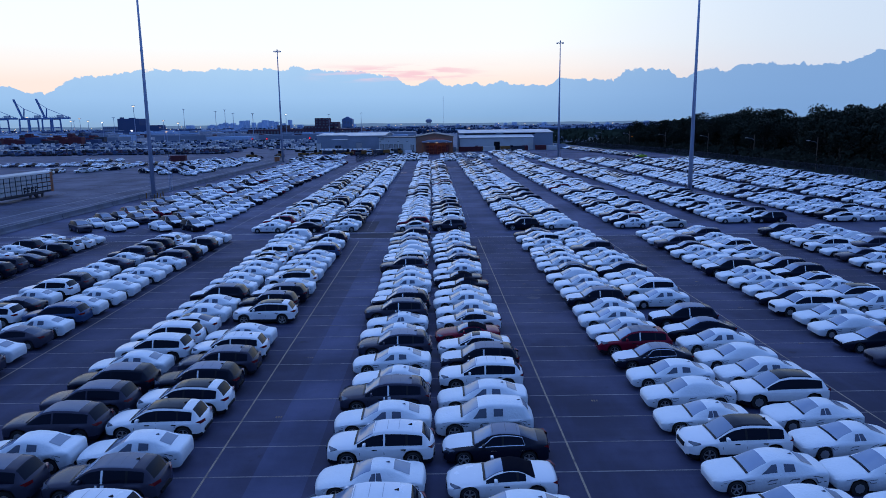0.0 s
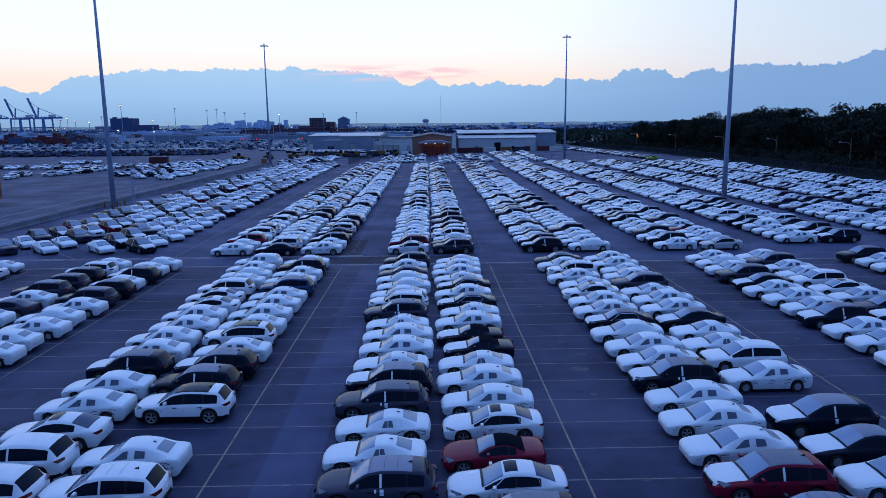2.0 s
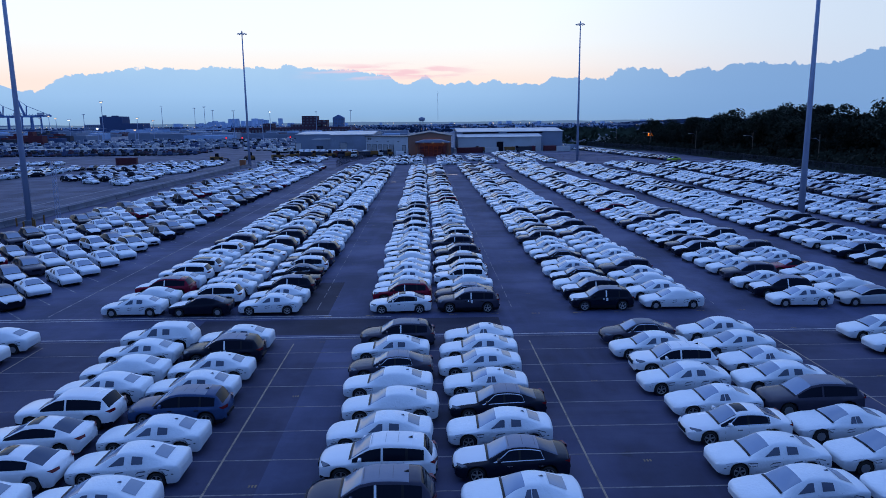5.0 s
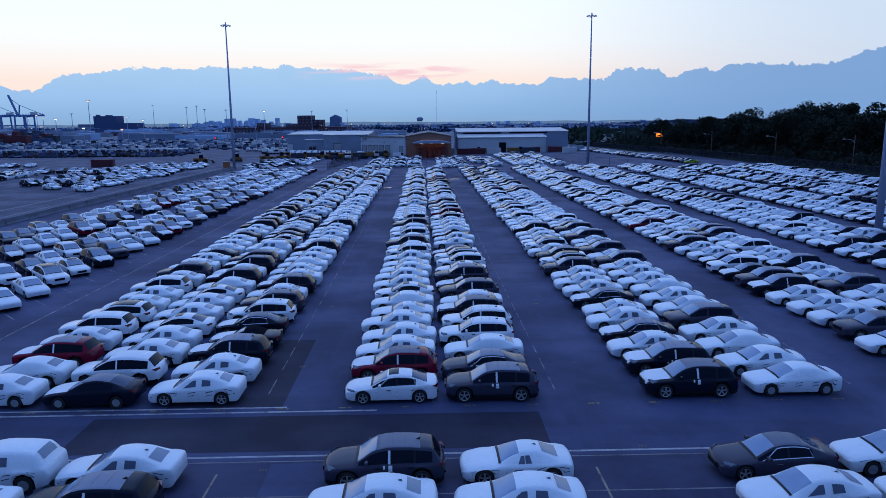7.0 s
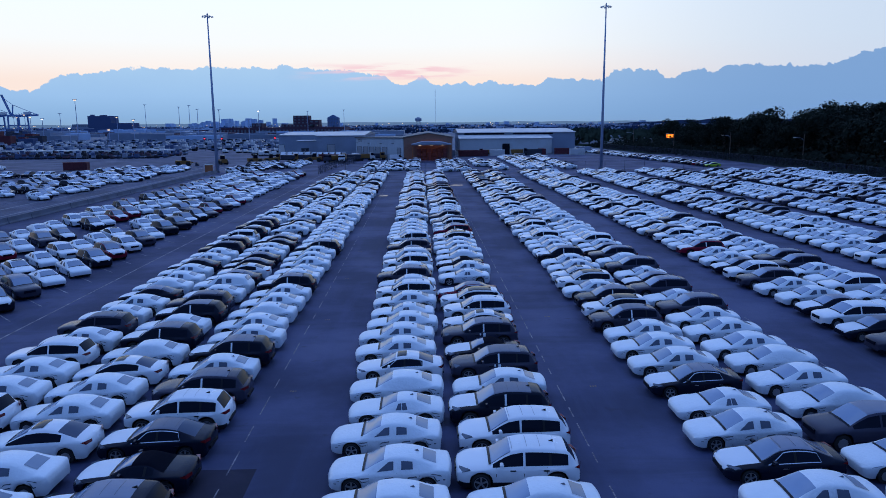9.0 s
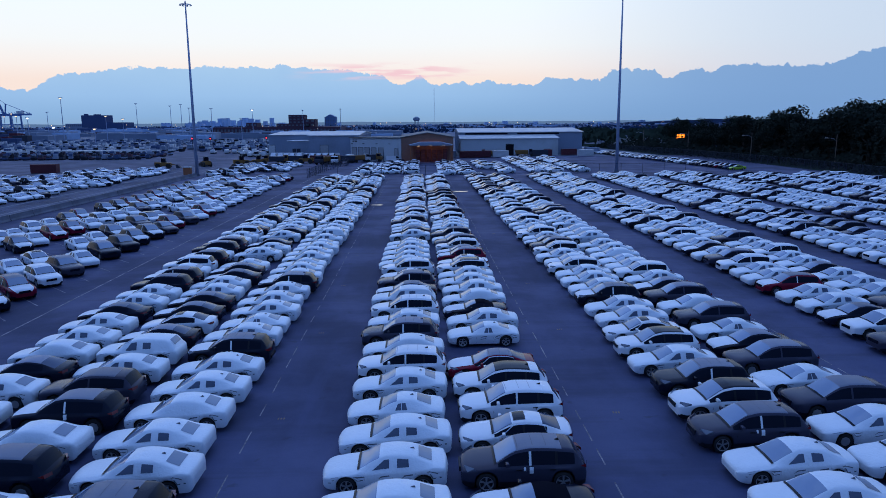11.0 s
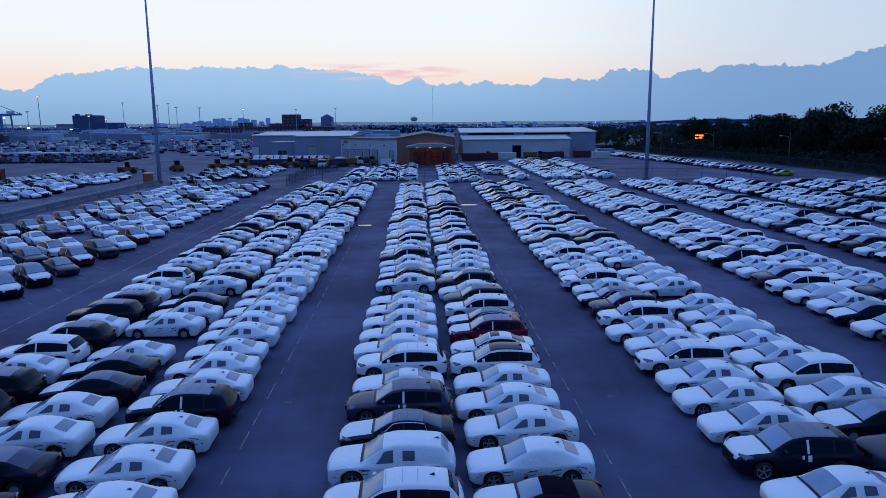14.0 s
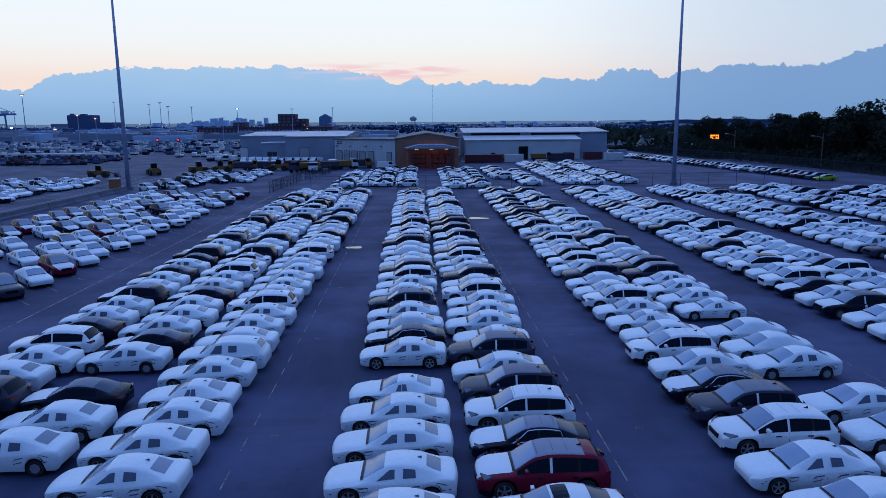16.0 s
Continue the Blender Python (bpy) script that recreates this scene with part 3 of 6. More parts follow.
def stations(t, fine):
    h = t["L"] / 2
    xs = {-h, -h + 0.05, -h + 0.18, -h + 0.42, t["cowl"], t["rf"], t["rr"], t["deck"], h - 0.20, h - 0.06, h, t["dlo"], (t["rf"] + t["rr"]) / 2}
    xs |= {t["pillar"] - 0.05, t["pillar"] + 0.05}
    if t["name"] == "suv":
        xs |= {t["rr"] - 0.32, t["rr"] + 0.13}
    if fine:
        xs |= {-h + 0.10, -h + 0.28, h - 0.12, t["qp"] - 0.05, t["qp"] + 0.05}
        if fine == 2:
            xs |= {-h + 0.015, -h + 0.62, h - 0.015, (t["rr"] + t["qp"]) / 2, (t["cowl"] - h) / 2, t["cowl"] + 0.05}
        for a, b, n in ((t["cowl"], t["rf"], 2 * fine), (t["rf"], t["rr"], 2 * fine + 1), (t["rr"], t["deck"], 2 * fine)):
            xs |= {a + (b - a) * q / n for q in range(1, n)}
        for xw in t["wheels"]:
            ra = t["r"] + 0.055
            xs |= {xw - ra * math.cos(math.pi * q / (4 * fine)) for q in range(4 * fine + 1)}
            xs |= {xw - ra - 0.005, xw + ra + 0.005}
    else:
        for xw in t["wheels"]:
            ra = t["r"] + 0.05
            xs |= {xw - ra, xw - ra * 0.6, xw + ra * 0.6, xw + ra}
    out = []
    for x in sorted(xs):
        if not out or x - out[-1] > 0.004:
            out.append(x)
    return out


def face_kind(t, x, v):
    """Which surface of the car a face of the loft belongs to."""
    c, rf, rr, dk = t["cowl"], t["rf"], t["rr"], t["deck"]
    tall = t["roof"] > 1.6
    if v > 5:
        if x < c:
            return "bonnet"
        if x < rf:
            return "screen" if v > 5.2 else "paint"
        if tall and x < dk:
            # filmed or glass roof between painted rails, painted spoiler, glass tailgate between painted pillars
            return "roof" if x < rr - 0.32 and v > 5.2 else "paint" if x < rr + 0.13 or v < 5.5 else "rear"
        if x < rr:
            return "paint" if v < 5.2 and t["name"] != "convertible" else "roof"
        if x < dk - 0.04:
            return "rear" if v > 5.2 or t["name"] == "convertible" else "paint"
        return "paint"
    if 4.1 < v < 4.92 and c + 0.10 < x < t["dlo"]:
        if abs(x - t["pillar"]) < 0.06 or (t["qp"] - 0.055 < x < t["qp"] + 0.055 and tall):
            return "trim"
        return "side"
    if v < 1 and tall:
        return "trim"
    return "paint"


def loft(t, fine, wrapped):
    """Faces of the body by kind: {kind: (verts, faces)}, both sides."""
    xs, levels = stations(t, fine), LEVELS[fine]
    n = len(levels)
    verts, idx = [], {}
    for a, x in enumerate(xs):
        for j, v in enumerate(levels):
            w, z = rounded(t["name"], round(x, 5), v)
            # round the nose and the tail in plan
            bow = 0.16 * (w / t["W"]) ** 2
            xx = x + (bow * max(0, (-x / (t["L"] / 2) - 0.8) / 0.2) if x < 0 else -bow * 0.7 * max(0, (x / (t["L"] / 2) - 0.8) / 0.2))
            for sgn in (1, -1):
                if j == n - 1 and sgn == -1:
                    idx[a, j, -1] = idx[a, j, 1]
                    continue
                idx[a, j, sgn] = len(verts)
                verts.append((xx, sgn * w, z))
    out = {}
    for a in range(len(xs) - 1):
        mid = (xs[a] + xs[a + 1]) / 2
        for j in range(n - 1):
            kind = face_kind(t, mid, (levels[j] + levels[j + 1]) / 2)
            if wrapped and kind in ("side", "trim", "rear", "roof", "bonnet"):
                kind = "paint"
            for sgn in (1, -1):
                q = [idx[a, j, sgn], idx[a + 1, j, sgn], idx[a + 1, j + 1, sgn], idx[a, j + 1, sgn]]
                if sgn == -1:
                    q.reverse()
                out.setdefault((kind, sgn if kind == "side" else 0, mid > t["pillar"] if kind == "side" else 0), []).append(q)
    for a, flip in ((0, 1), (len(xs) - 1, 0)):
        edge = [idx[a, j, 1] for j in range(n)] + [idx[a, j, -1] for j in range(n - 2, -1, -1)]
        out.setdefault(("paint", 0, 0), []).append(edge if flip else edge[::-1])
    return verts, out


def compact(verts, faces):
    used = sorted({q for f in faces for q in f})
    m = {q: i for i, q in enumerate(used)}
    return [verts[q] for q in used], [[m[q] for q in f] for f in faces]


def surf(t, x, v, off=0.006):
    """A point on the upper side, v from the sill (0) to the roof edge (5), slightly proud."""
    w, z = rounded(t["name"], round(x, 5), v)
    return (x, -(w + off), z + off * (0.6 if v > 4 else 0))


def patch(sh, t, corners, slot=0, sides=(1, -1), off=0.008, n=3, k=2):
    """A film or glass patch laid on the side; four corners are laid as a curved grid."""
    for sgn in sides:
        if len(corners) == 4:
            a, b, c, d = corners
            v, f = [], []
            for i in range(n + 1):
                for j in range(k + 1):
                    p, q = i / n, j / k
                    lo = (a[0] + (b[0] - a[0]) * p, a[1] + (b[1] - a[1]) * p)
                    hi = (d[0] + (c[0] - d[0]) * p, d[1] + (c[1] - d[1]) * p)
                    e = surf(t, lo[0] + (hi[0] - lo[0]) * q, lo[1] + (hi[1] - lo[1]) * q, off)
                    v.append((e[0], e[1] * sgn, e[2]))
            for i in range(n):
                for j in range(k):
                    o = i * (k + 1) + j
                    e = (o, o + k + 1, o + k + 2, o + 1)
                    f.append(e if sgn == 1 else e[::-1])
            sh.add(v, f, slot)
        else:
            v = [(p[0], p[1] * sgn, p[2]) for p in (surf(t, *c, off) for c in corners)]
            n = len(v)
            sh.add(v, [tuple(range(n)) if sgn == 1 else tuple(range(n - 1, -1, -1))], slot)


def wheel_meshes(r, w=0.23):
    """Tyre and five-spoke rim, axle along y, outer face towards -y."""
    tyre, n = Shape(), 18
    prof = [(r * 0.70, -w / 2 + 0.01), (r * 0.93, -w / 2), (r, -w / 2 + 0.035), (r, w / 2 - 0.035), (r * 0.93, w / 2), (r * 0.6, w / 2)]
    v, f = [], []
    for s in range(n):
        a = 2 * math.pi * s / n
        v += [(q * math.cos(a), y, q * math.sin(a)) for q, y in prof]
    k = len(prof)
    for s in range(n):
        for j in range(k - 1):
            f.append((s * k + j, s * k + j + 1, ((s + 1) % n) * k + j + 1, ((s + 1) % n) * k + j))
    tyre.add(v, f)
    rim = Shape()
    for s in range(n):
        a, b = 2 * math.pi * s / n, 2 * math.pi * (s + 1) / n
        rim.add([(q * math.cos(c), y, q * math.sin(c)) for c in (a, b) for q, y in ((r * 0.71, -w / 2 + 0.006), (r * 0.62, -w / 2 + 0.02))], [(0, 1, 3, 2)])
    for s in range(5):
        a = 2 * math.pi * s / 5 + 0.3
        c, d = Vector((math.cos(a), 0, math.sin(a))), Vector((-math.sin(a), 0, math.cos(a)))
        pts = [c * r * 0.66 + d * r * 0.10, c * r * 0.66 - d * r * 0.10, c * r * 0.1 - d * r * 0.07, c * r * 0.1 + d * r * 0.07]
        rim.add([(p.x, -w / 2 + y, p.z) for y in (0.015, 0.05) for p in pts], [(0, 1, 2, 3), (0, 4, 5, 1), (2, 6, 7, 3), (1, 5, 6, 2), (3, 7, 4, 0)])
    rim.add([(r * 0.17 * math.cos(2 * math.pi * s / 8), -w / 2 + 0.012, r * 0.17 * math.sin(2 * math.pi * s / 8)) for s in range(8)], [tuple(range(8))])
    disc = [(r * 0.68 * math.cos(2 * math.pi * s / 12), -w / 2 + 0.07, r * 0.68 * math.sin(2 * math.pi * s / 12)) for s in range(12)]
    tyre.add(disc, [tuple(range(12))])
    return tyre.mesh("tyre", M["tyre"], True), rim.mesh("rim", M["rim"])


WHEELS = {k: wheel_meshes(t["r"]) for k, t in TYPES.items()}

# code: type, paint, wrapped, bonnet material, roof material, label
CODES = {
    "W": ("saloon", "film", True, "film", "film", "saloon wrapped in white transit film with cut-out windows"),
    "G": ("coupe", "film", True, "film", "film", "low coupe fully wrapped in white transit film"),
    "C": ("saloon", "film", True, "film", "film", "saloon closely wrapped in white film over its side windows"),
    "N": ("suv", "film", True, "film", "film", "tall off-road car wrapped in white transit film"),
    "S": ("saloon", "paint_white", False, "paint_white", "paint_white", "white saloon with a dark glass sunroof"),
    "s": ("saloon", "paint_black", False, "bonnet_film", "roof_film", "black saloon with white film on its bonnet"),
    "g": ("saloon", "paint_grey", False, "paint_grey", "roof_film", "dark grey saloon with filmed roof"),
    "h": ("saloon", "paint_silver", False, "paint_silver", "roof_film", "silver grey saloon with filmed roof"),
    "V": ("suv", "paint_white", False, "paint_white", "bonnet_film", "white off-road car with white film on its roof"),
    "P": ("suv", "paint_white", False, "paint_white", "glass", "white off-road car with dark glass roof"),
    "D": ("suv", "paint_grey", False, "paint_grey", "roof_film", "dark grey off-road car with pale filmed roof"),
    "B": ("suv", "paint_black", False, "bonnet_film", "roof_film", "black off-road car with white bonnet film"),
    "b": ("suv", "paint_black", False, "paint_black", "roof_film", "black off-road car with pale filmed roof"),
    "r": ("suv", "paint_red", False, "bonnet_film", "roof_film", "dark red off-road car with white bonnet film"),
    "d": ("saloon", "paint_red", False, "bonnet_film", "roof_film", "dark red saloon with white bonnet film"),
    "u": ("suv", "paint_blue", False, "paint_blue", "roof_film", "dark blue off-road car with filmed roof"),
    "K": ("convertible", "paint_white", False, "paint_white", "soft_top", "white convertible with closed black soft top"),
    "k": ("convertible", "paint_black", False, "bonnet_film", "soft_top", "black convertible with white bonnet film"),
    "R": ("convertible", "paint_red", False, "paint_red", "soft_top", "red convertible with closed black soft top"),
    "e": ("saloon", "paint_green", False, "paint_green", "paint_green", "lime green saloon"),
}
NAMES = {"saloon": "saloon_car", "coupe": "coupe_car", "suv": "off_road_car", "convertible": "convertible_car"}
for q in "WCGN":
    NAMES[q] = "wrapped_" + NAMES[CODES[q][0]]
CATS = {"saloon": "car", "coupe": "car", "suv": "car", "convertible": "car"}


REAR = {"saloon": M["rear_glass"], "coupe": M["rear_glass"], "suv": M["glass"], "convertible": M["soft_top"]}


# white strips by the middle pillar of tall cars: from and to, by x and by height
STRIPS = ((-0.04, 0.05, 4.10, 4.90), (-0.03, 0.12, 2.45, 3.98), (-0.24, -0.16, 2.9, 3.98))


def film_cuts(t, kind, closed=False):
    """Window cut-outs of a wrapped car, as corner lists in (x, v)."""
    if closed:
        return [], []
    if kind == "coupe":
        return [[(-0.02, 4.2), (0.24, 4.2), (0.24, 4.8), (0.10, 4.8)]], [[(0.27, 4.2), (0.52, 4.2), (0.44, 4.8), (0.27, 4.8)]]
    if kind == "saloon":
        return [[(-0.46, 4.22), (0.17, 4.25), (0.17, 4.84), (-0.02, 4.84)]], [[(0.46, 4.24), (0.90, 4.26), (0.88, 4.84), (0.46, 4.86)]]
    return [[(-0.55, 4.15), (0.08, 4.15), (0.08, 4.85), (-0.25, 4.85)]], [[(0.42, 4.25), (0.86, 4.25), (0.86, 4.78), (0.42, 4.78)]]


def rear_patch(t, out, span=None):
    """A window patch laid on the sloping rear film."""
    a, b = t["rr"] + 0.20, t["rr"] + 0.88 * (t["deck"] - t["rr"])
    if t["roof"] > 1.6:
        a, b = t["rr"] + 0.12, t["rr"] + 0.8 * (t["deck"] - t["rr"])
    if span:
        a, b = span
    v, f = [], []
    n = 5
    for i in range(n):
        x = a + (b - a) * i / (n - 1)
        p = section(t, x)
        for w in (-1.0, -0.5, 0.0, 0.5, 1.0):
            e = rounded(t["name"], round(x, 5), 7 - abs(w))
            v.append((x, math.copysign(e[0], w), e[1] + 0.010))
    for i in range(n - 1):
        for j in range(4):
            o = i * 5 + j
            f.append((o, o + 5, o + 6, o + 1))
    out.add(v, f)


def build_car(code, at):
    """A car with all its parts; returns its base empty."""
    kind, paint, wrapped, bon, roof, label = CODES[code]
    t = TYPES[kind]
    root = thing(NAMES.get(code, NAMES[kind]), label, CATS[kind], "cars parked in rows", at)
    verts, faces = loft(t, 2, wrapped)
    body, shell, which = Shape(), [], []
    for (k_, a, b), fs in faces.items():
        slot = {"paint": 0, "bonnet": 1, "trim": 3}.get(k_)
        if k_ == "roof" and not (kind == "convertible"):
            slot = 2
        if slot is not None:
            shell += fs
            which += [slot] * len(fs)
    v, f = compact(verts, shell)
    body.add(v, f)
    body.i = which
    u = t["L"] / 2
    me = body.mesh("body", [M[paint], M[bon], M[roof], M["trim"]], True)
    part("body", me, None, root)
    sh = Shape()
    sh.box(-u + 0.35, u - 0.35, -t["W"] * 0.72, t["W"] * 0.72, 0.2, t["hood"] - 0.2)
    part("underbody", sh, M["under"], root)
    if not wrapped:
        # grille and lower bumper openings
        y = t["W"] * 0.46
        for nm, a, b, c, d, e in (("grille", -u - 0.012, -u + 0.10, y * 0.9, t["nose"] - 0.20, t["nose"] - 0.02), ("rear_valance", u - 0.08, u + 0.006, y * 1.1, 0.42, 0.54)):
            sh = Shape()
            sh.box(a, b, -c, c, d, e)
            part(nm, sh, M["trim"], root)
    for (k_, a, b), fs in faces.items():
        v, f = compact(verts, fs)
        sh = Shape()
        sh.add(v, f)
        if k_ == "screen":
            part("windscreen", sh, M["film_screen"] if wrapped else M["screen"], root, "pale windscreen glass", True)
            # dark rubber surround along the pillars and the scuttle
            sh = Shape()
            for sgn in () if wrapped else (1, -1):
                pts = []
                for q in range(7):
                    x = t["cowl"] + (t["rf"] - t["cowl"]) * q / 6
                    p = rounded(t["name"], round(x, 5), 5.22)
                    pts.append(Vector((x, sgn * p[0], p[1])))
                for p, q in zip(pts, pts[1:]):
                    o = Vector((-0.006, sgn * 0.004, 0.008))
                    i_ = Vector((0, -sgn * 0.022, 0.003))
                    sh.add([p + o, q + o, q + o + i_, p + o + i_], [(0, 1, 2, 3) if sgn == -1 else (3, 2, 1, 0)])
            p = section(t, t["cowl"])
            e = [(-p[5][0], p[5][1]), (-p[6][0], p[6][1]), (0, p[7][1]), (p[6][0], p[6][1]), (p[5][0], p[5][1])]
            for (ya, za), (yb, zb) in zip(e, e[1:]):
                x = t["cowl"]
                sh.add([(x - 0.05, ya, za + 0.006), (x - 0.05, yb, zb + 0.006), (x + 0.04, yb, zb + 0.038), (x + 0.04, ya, za + 0.038)], [(3, 2, 1, 0)])
            part("screen_seal", sh, M["trim"], root)
        elif k_ == "rear":
            part("rear_window" if kind != "convertible" else "soft_top_back", sh, REAR[kind], root, "", True)
        elif k_ == "side":
            part("side_window", sh, M["glass"], root, "", True)
        elif k_ == "roof" and kind == "convertible":
            part("soft_top", sh, M["soft_top"], root, "black canvas soft top", True)
    if wrapped:
        front, back = film_cuts(t, kind, code == "C")
        for c, side in [(c, side) for c in front + back for side in (1, -1)]:
            sh = Shape()
            patch(sh, t, c, 0, (side,))
            part("window_cutout", sh, M["cutout"], root, "dark window cut in the film")
        sh = Shape()
        rear_patch(t, sh)
        part("rear_window_cutout", sh, M["rear_cut"], root, "grey rear window patch in the film")
        sh = Shape()
        for x in (-1.17, -0.26, 0.61, 1.53):
            patch(sh, t, [(x, 2.25), (x + 0.16, 2.60), (x + 0.44, 2.72), (x + 0.42, 2.92), (x + 0.12, 2.78)])
            patch(sh, t, [(x + 0.02, 1.80), (x + 0.36, 2.12), (x + 0.38, 2.3), (x + 0.06, 2.0)])
        for x in (t["cowl"] + 0.22, t["pillar"] - 0.01, t["pillar"] + 0.86):
            patch(sh, t, [(x, 0.7), (x + 0.022, 0.7), (x + 0.022, 4.0), (x, 4.0)], 1, (1, -1), 0.005)
        patch(sh, t, [(-u + 0.34, 3.15), (-u + 0.86, 3.35), (-u + 0.80, 3.80), (-u + 0.40, 3.70)], 2, (1, -1), 0.006)
        for x, v in ((-u + 0.30, 1.6), (-u + 0.42, 2.3), (u - 0.35, 2.2)):
            patch(sh, t, [(x, v), (x + 0.09, v), (x + 0.09, v + 0.18), (x, v + 0.18)], 0, (1, -1), 0.006)
        x = t["rr"] - 0.05
        zr = section(t, x)[7][1]
        sh.add([(x - 0.09, -0.03, zr + 0.005), (x + 0.09, -0.035, zr - 0.005), (x + 0.09, 0.035, zr - 0.005), (x - 0.09, 0.03, zr + 0.005), (x + 0.05, 0, zr + 0.06)], [(0, 1, 4), (1, 2, 4), (2, 3, 4), (3, 0, 4)])
        tagged(part("film_slit", sh, [M["slit"], M["seam"], M["seam"]], root, "dark slits in the white film"), kind="stuff")
    else:
        for sgn in (1, -1):
            sh = Shape()
            x0 = -u + 0.16
            x1 = x0 + 0.42
            z0 = t["nose"]
            w0, w1 = section(t, x0)[3][0], section(t, x1)[3][0]
            sh.add([(x0 - 0.02, sgn * (w0 * 0.62), z0 + 0.02), (x0 + 0.10, sgn * (w0 + 0.004), z0 + 0.0), (x1, sgn * (w1 + 0.008), z0 + 0.10), (x1 - 0.05, sgn * (w1 + 0.006), z0 + 0.17), (x0 + 0.0, sgn * (w0 * 0.66), z0 + 0.14)],
                   [(0, 1, 2, 3, 4) if sgn == -1 else (4, 3, 2, 1, 0)])
            part("headlight", sh, M["lamp_glass"], root)
            sh = Shape()
            zt = t["tail"] - 0.20
            x2 = u - 0.32
            w2, w3 = section(t, x2)[3][0], section(t, u - 0.05)[3][0]
            sh.add([(x2, sgn * (w2 + 0.008), zt + 0.10), (u - 0.10, sgn * (w3 + 0.012), zt + 0.0), (u + 0.008, sgn * w3 * 0.55, zt - 0.02), (u + 0.0, sgn * w3 * 0.55, zt + 0.12), (u - 0.12, sgn * (w3 + 0.006), zt + 0.15)],
                   [(0, 1, 2, 3, 4) if sgn == -1 else (4, 3, 2, 1, 0)])
            part("tail_lamp", sh, M["tail"], root)
            sh = Shape()
            xm = t["cowl"] + 0.42
            wm = section(t, xm)[4][0]
            y0, y1 = sorted((sgn * (wm - 0.03), sgn * (wm + 0.20)))
            sh.box(xm - 0.06, xm + 0.07, y0, y1, t["belt"] + 0.03, t["belt"] + 0.17, 0, 0.03)
            part("door_mirror", sh, M[paint], root)
        sh = Shape()
        for x in (t["cowl"] + 0.22, t["pillar"] - 0.01, t["pillar"] + 0.86):
            patch(sh, t, [(x, 0.7), (x + 0.018, 0.7), (x + 0.018, 4.0), (x, 4.0)], 0, (1, -1), 0.005)
        tagged(part("door_gap", sh, M["trim"], root, "dark shut lines of the doors"), kind="stuff")
        for x in (t["cowl"] + 0.75, t["pillar"] + 0.72):
            for sgn in (1, -1):
                sh = Shape()
                w = section(t, x)[3][0]
                y0, y1 = sorted((sgn * w, sgn * (w + 0.03)))
                sh.box(x, x + 0.22, y0, y1, t["belt"] - 0.17, t["belt"] - 0.13)
                part("door_handle", sh, M["chrome"] if kind == "saloon" else M["trim"], root)
        if roof in ("roof_film", "bonnet_film"):
            sh = Shape()
            for x in (t["rf"] + 0.05, t["rf"] + 0.62, t["rf"] + 1.12):
                rear_patch(t, sh, (x, x + 0.022))
            tagged(part("film_seam", sh, M["slit" if roof == "roof_film" else "seam"], root, "dark seams across the roof film"), kind="stuff")
        sh = Shape()
        if kind == "suv":
            if code not in "Pu":
                # white protection strips on the doors
                for x0, x1, v0, v1 in STRIPS[:3 if code in "DBb" else 1]:
                    patch(sh, t, [(t["pillar"] + x0, v0), (t["pillar"] + x1, v0), (t["pillar"] + x1, v1), (t["pillar"] + x0, v1)])
                tagged(part("door_film_strip", sh, M["film"], root, "white protective strips on the doors"), kind="stuff")
            sh = Shape()
            x = t["rr"] - 0.42
            z = section(t, x)[7][1]
            sh.add([(x - 0.09, -0.035, z), (x + 0.10, -0.04, z - 0.01), (x + 0.10, 0.04, z - 0.01), (x - 0.09, 0.035, z), (x + 0.09, -0.015, z + 0.075), (x + 0.09, 0.015, z + 0.075)], [(0, 1, 4), (1, 2, 5, 4), (2, 3, 5), (3, 0, 4, 5)])
            part("roof_aerial", sh, M["trim"], root, "small black aerial fin")
        elif kind == "saloon":
            for side, (x0, x1, va, vb) in [(a_, b_) for a_ in (1, -1) for b_ in ((t["cowl"] + 0.2, t["rf"] + 0.05, 4.09, 4.92), (t["rf"] + 0.05, t["dlo"] - 0.12, 4.93, 4.93), (t["cowl"] + 0.2, t["dlo"], 4.08, 4.08), (t["dlo"] - 0.12, t["dlo"], 4.93, 4.08))]:
                if side == -1 and x0 == t["cowl"] + 0.2 and va == 4.09:
                    part("window_trim", sh, M["chrome"], root, "bright metal window surround")
                    sh = Shape()
                for q in range(4):
                    xa, xb = x0 + (x1 - x0) * q / 4, x0 + (x1 - x0) * (q + 1) / 4
                    v0, v1 = va + (vb - va) * q / 4, va + (vb - va) * (q + 1) / 4
                    patch(sh, t, [(xa, v0 - 0.05), (xb, v1 - 0.05), (xb, v1 + 0.04), (xa, v0 + 0.04)], 0, (side,))
            part("window_trim", sh, M["chrome"], root, "bright metal window surround")
            if code == "S":
                sh = Shape()
                rear_patch(t, sh, (t["rf"] + 0.08, t["rf"] + 0.58))
                part("sunroof", sh, M["glass"], root, "dark glass sunroof")
    tyre, rim = WHEELS[kind]
    for xw in t["wheels"]:
        for sgn in (1, -1):
            wh = part("wheel", tyre, None, root, "black tyre", at=Matrix.Translation((xw, sgn * (t["W"] - 0.135), t["r"])) @ (Matrix.Rotation(math.pi, 4, "Z") if sgn == 1 else Matrix.Identity(4)))
            part("rim", rim, None, wh, "alloy rim")
    return root


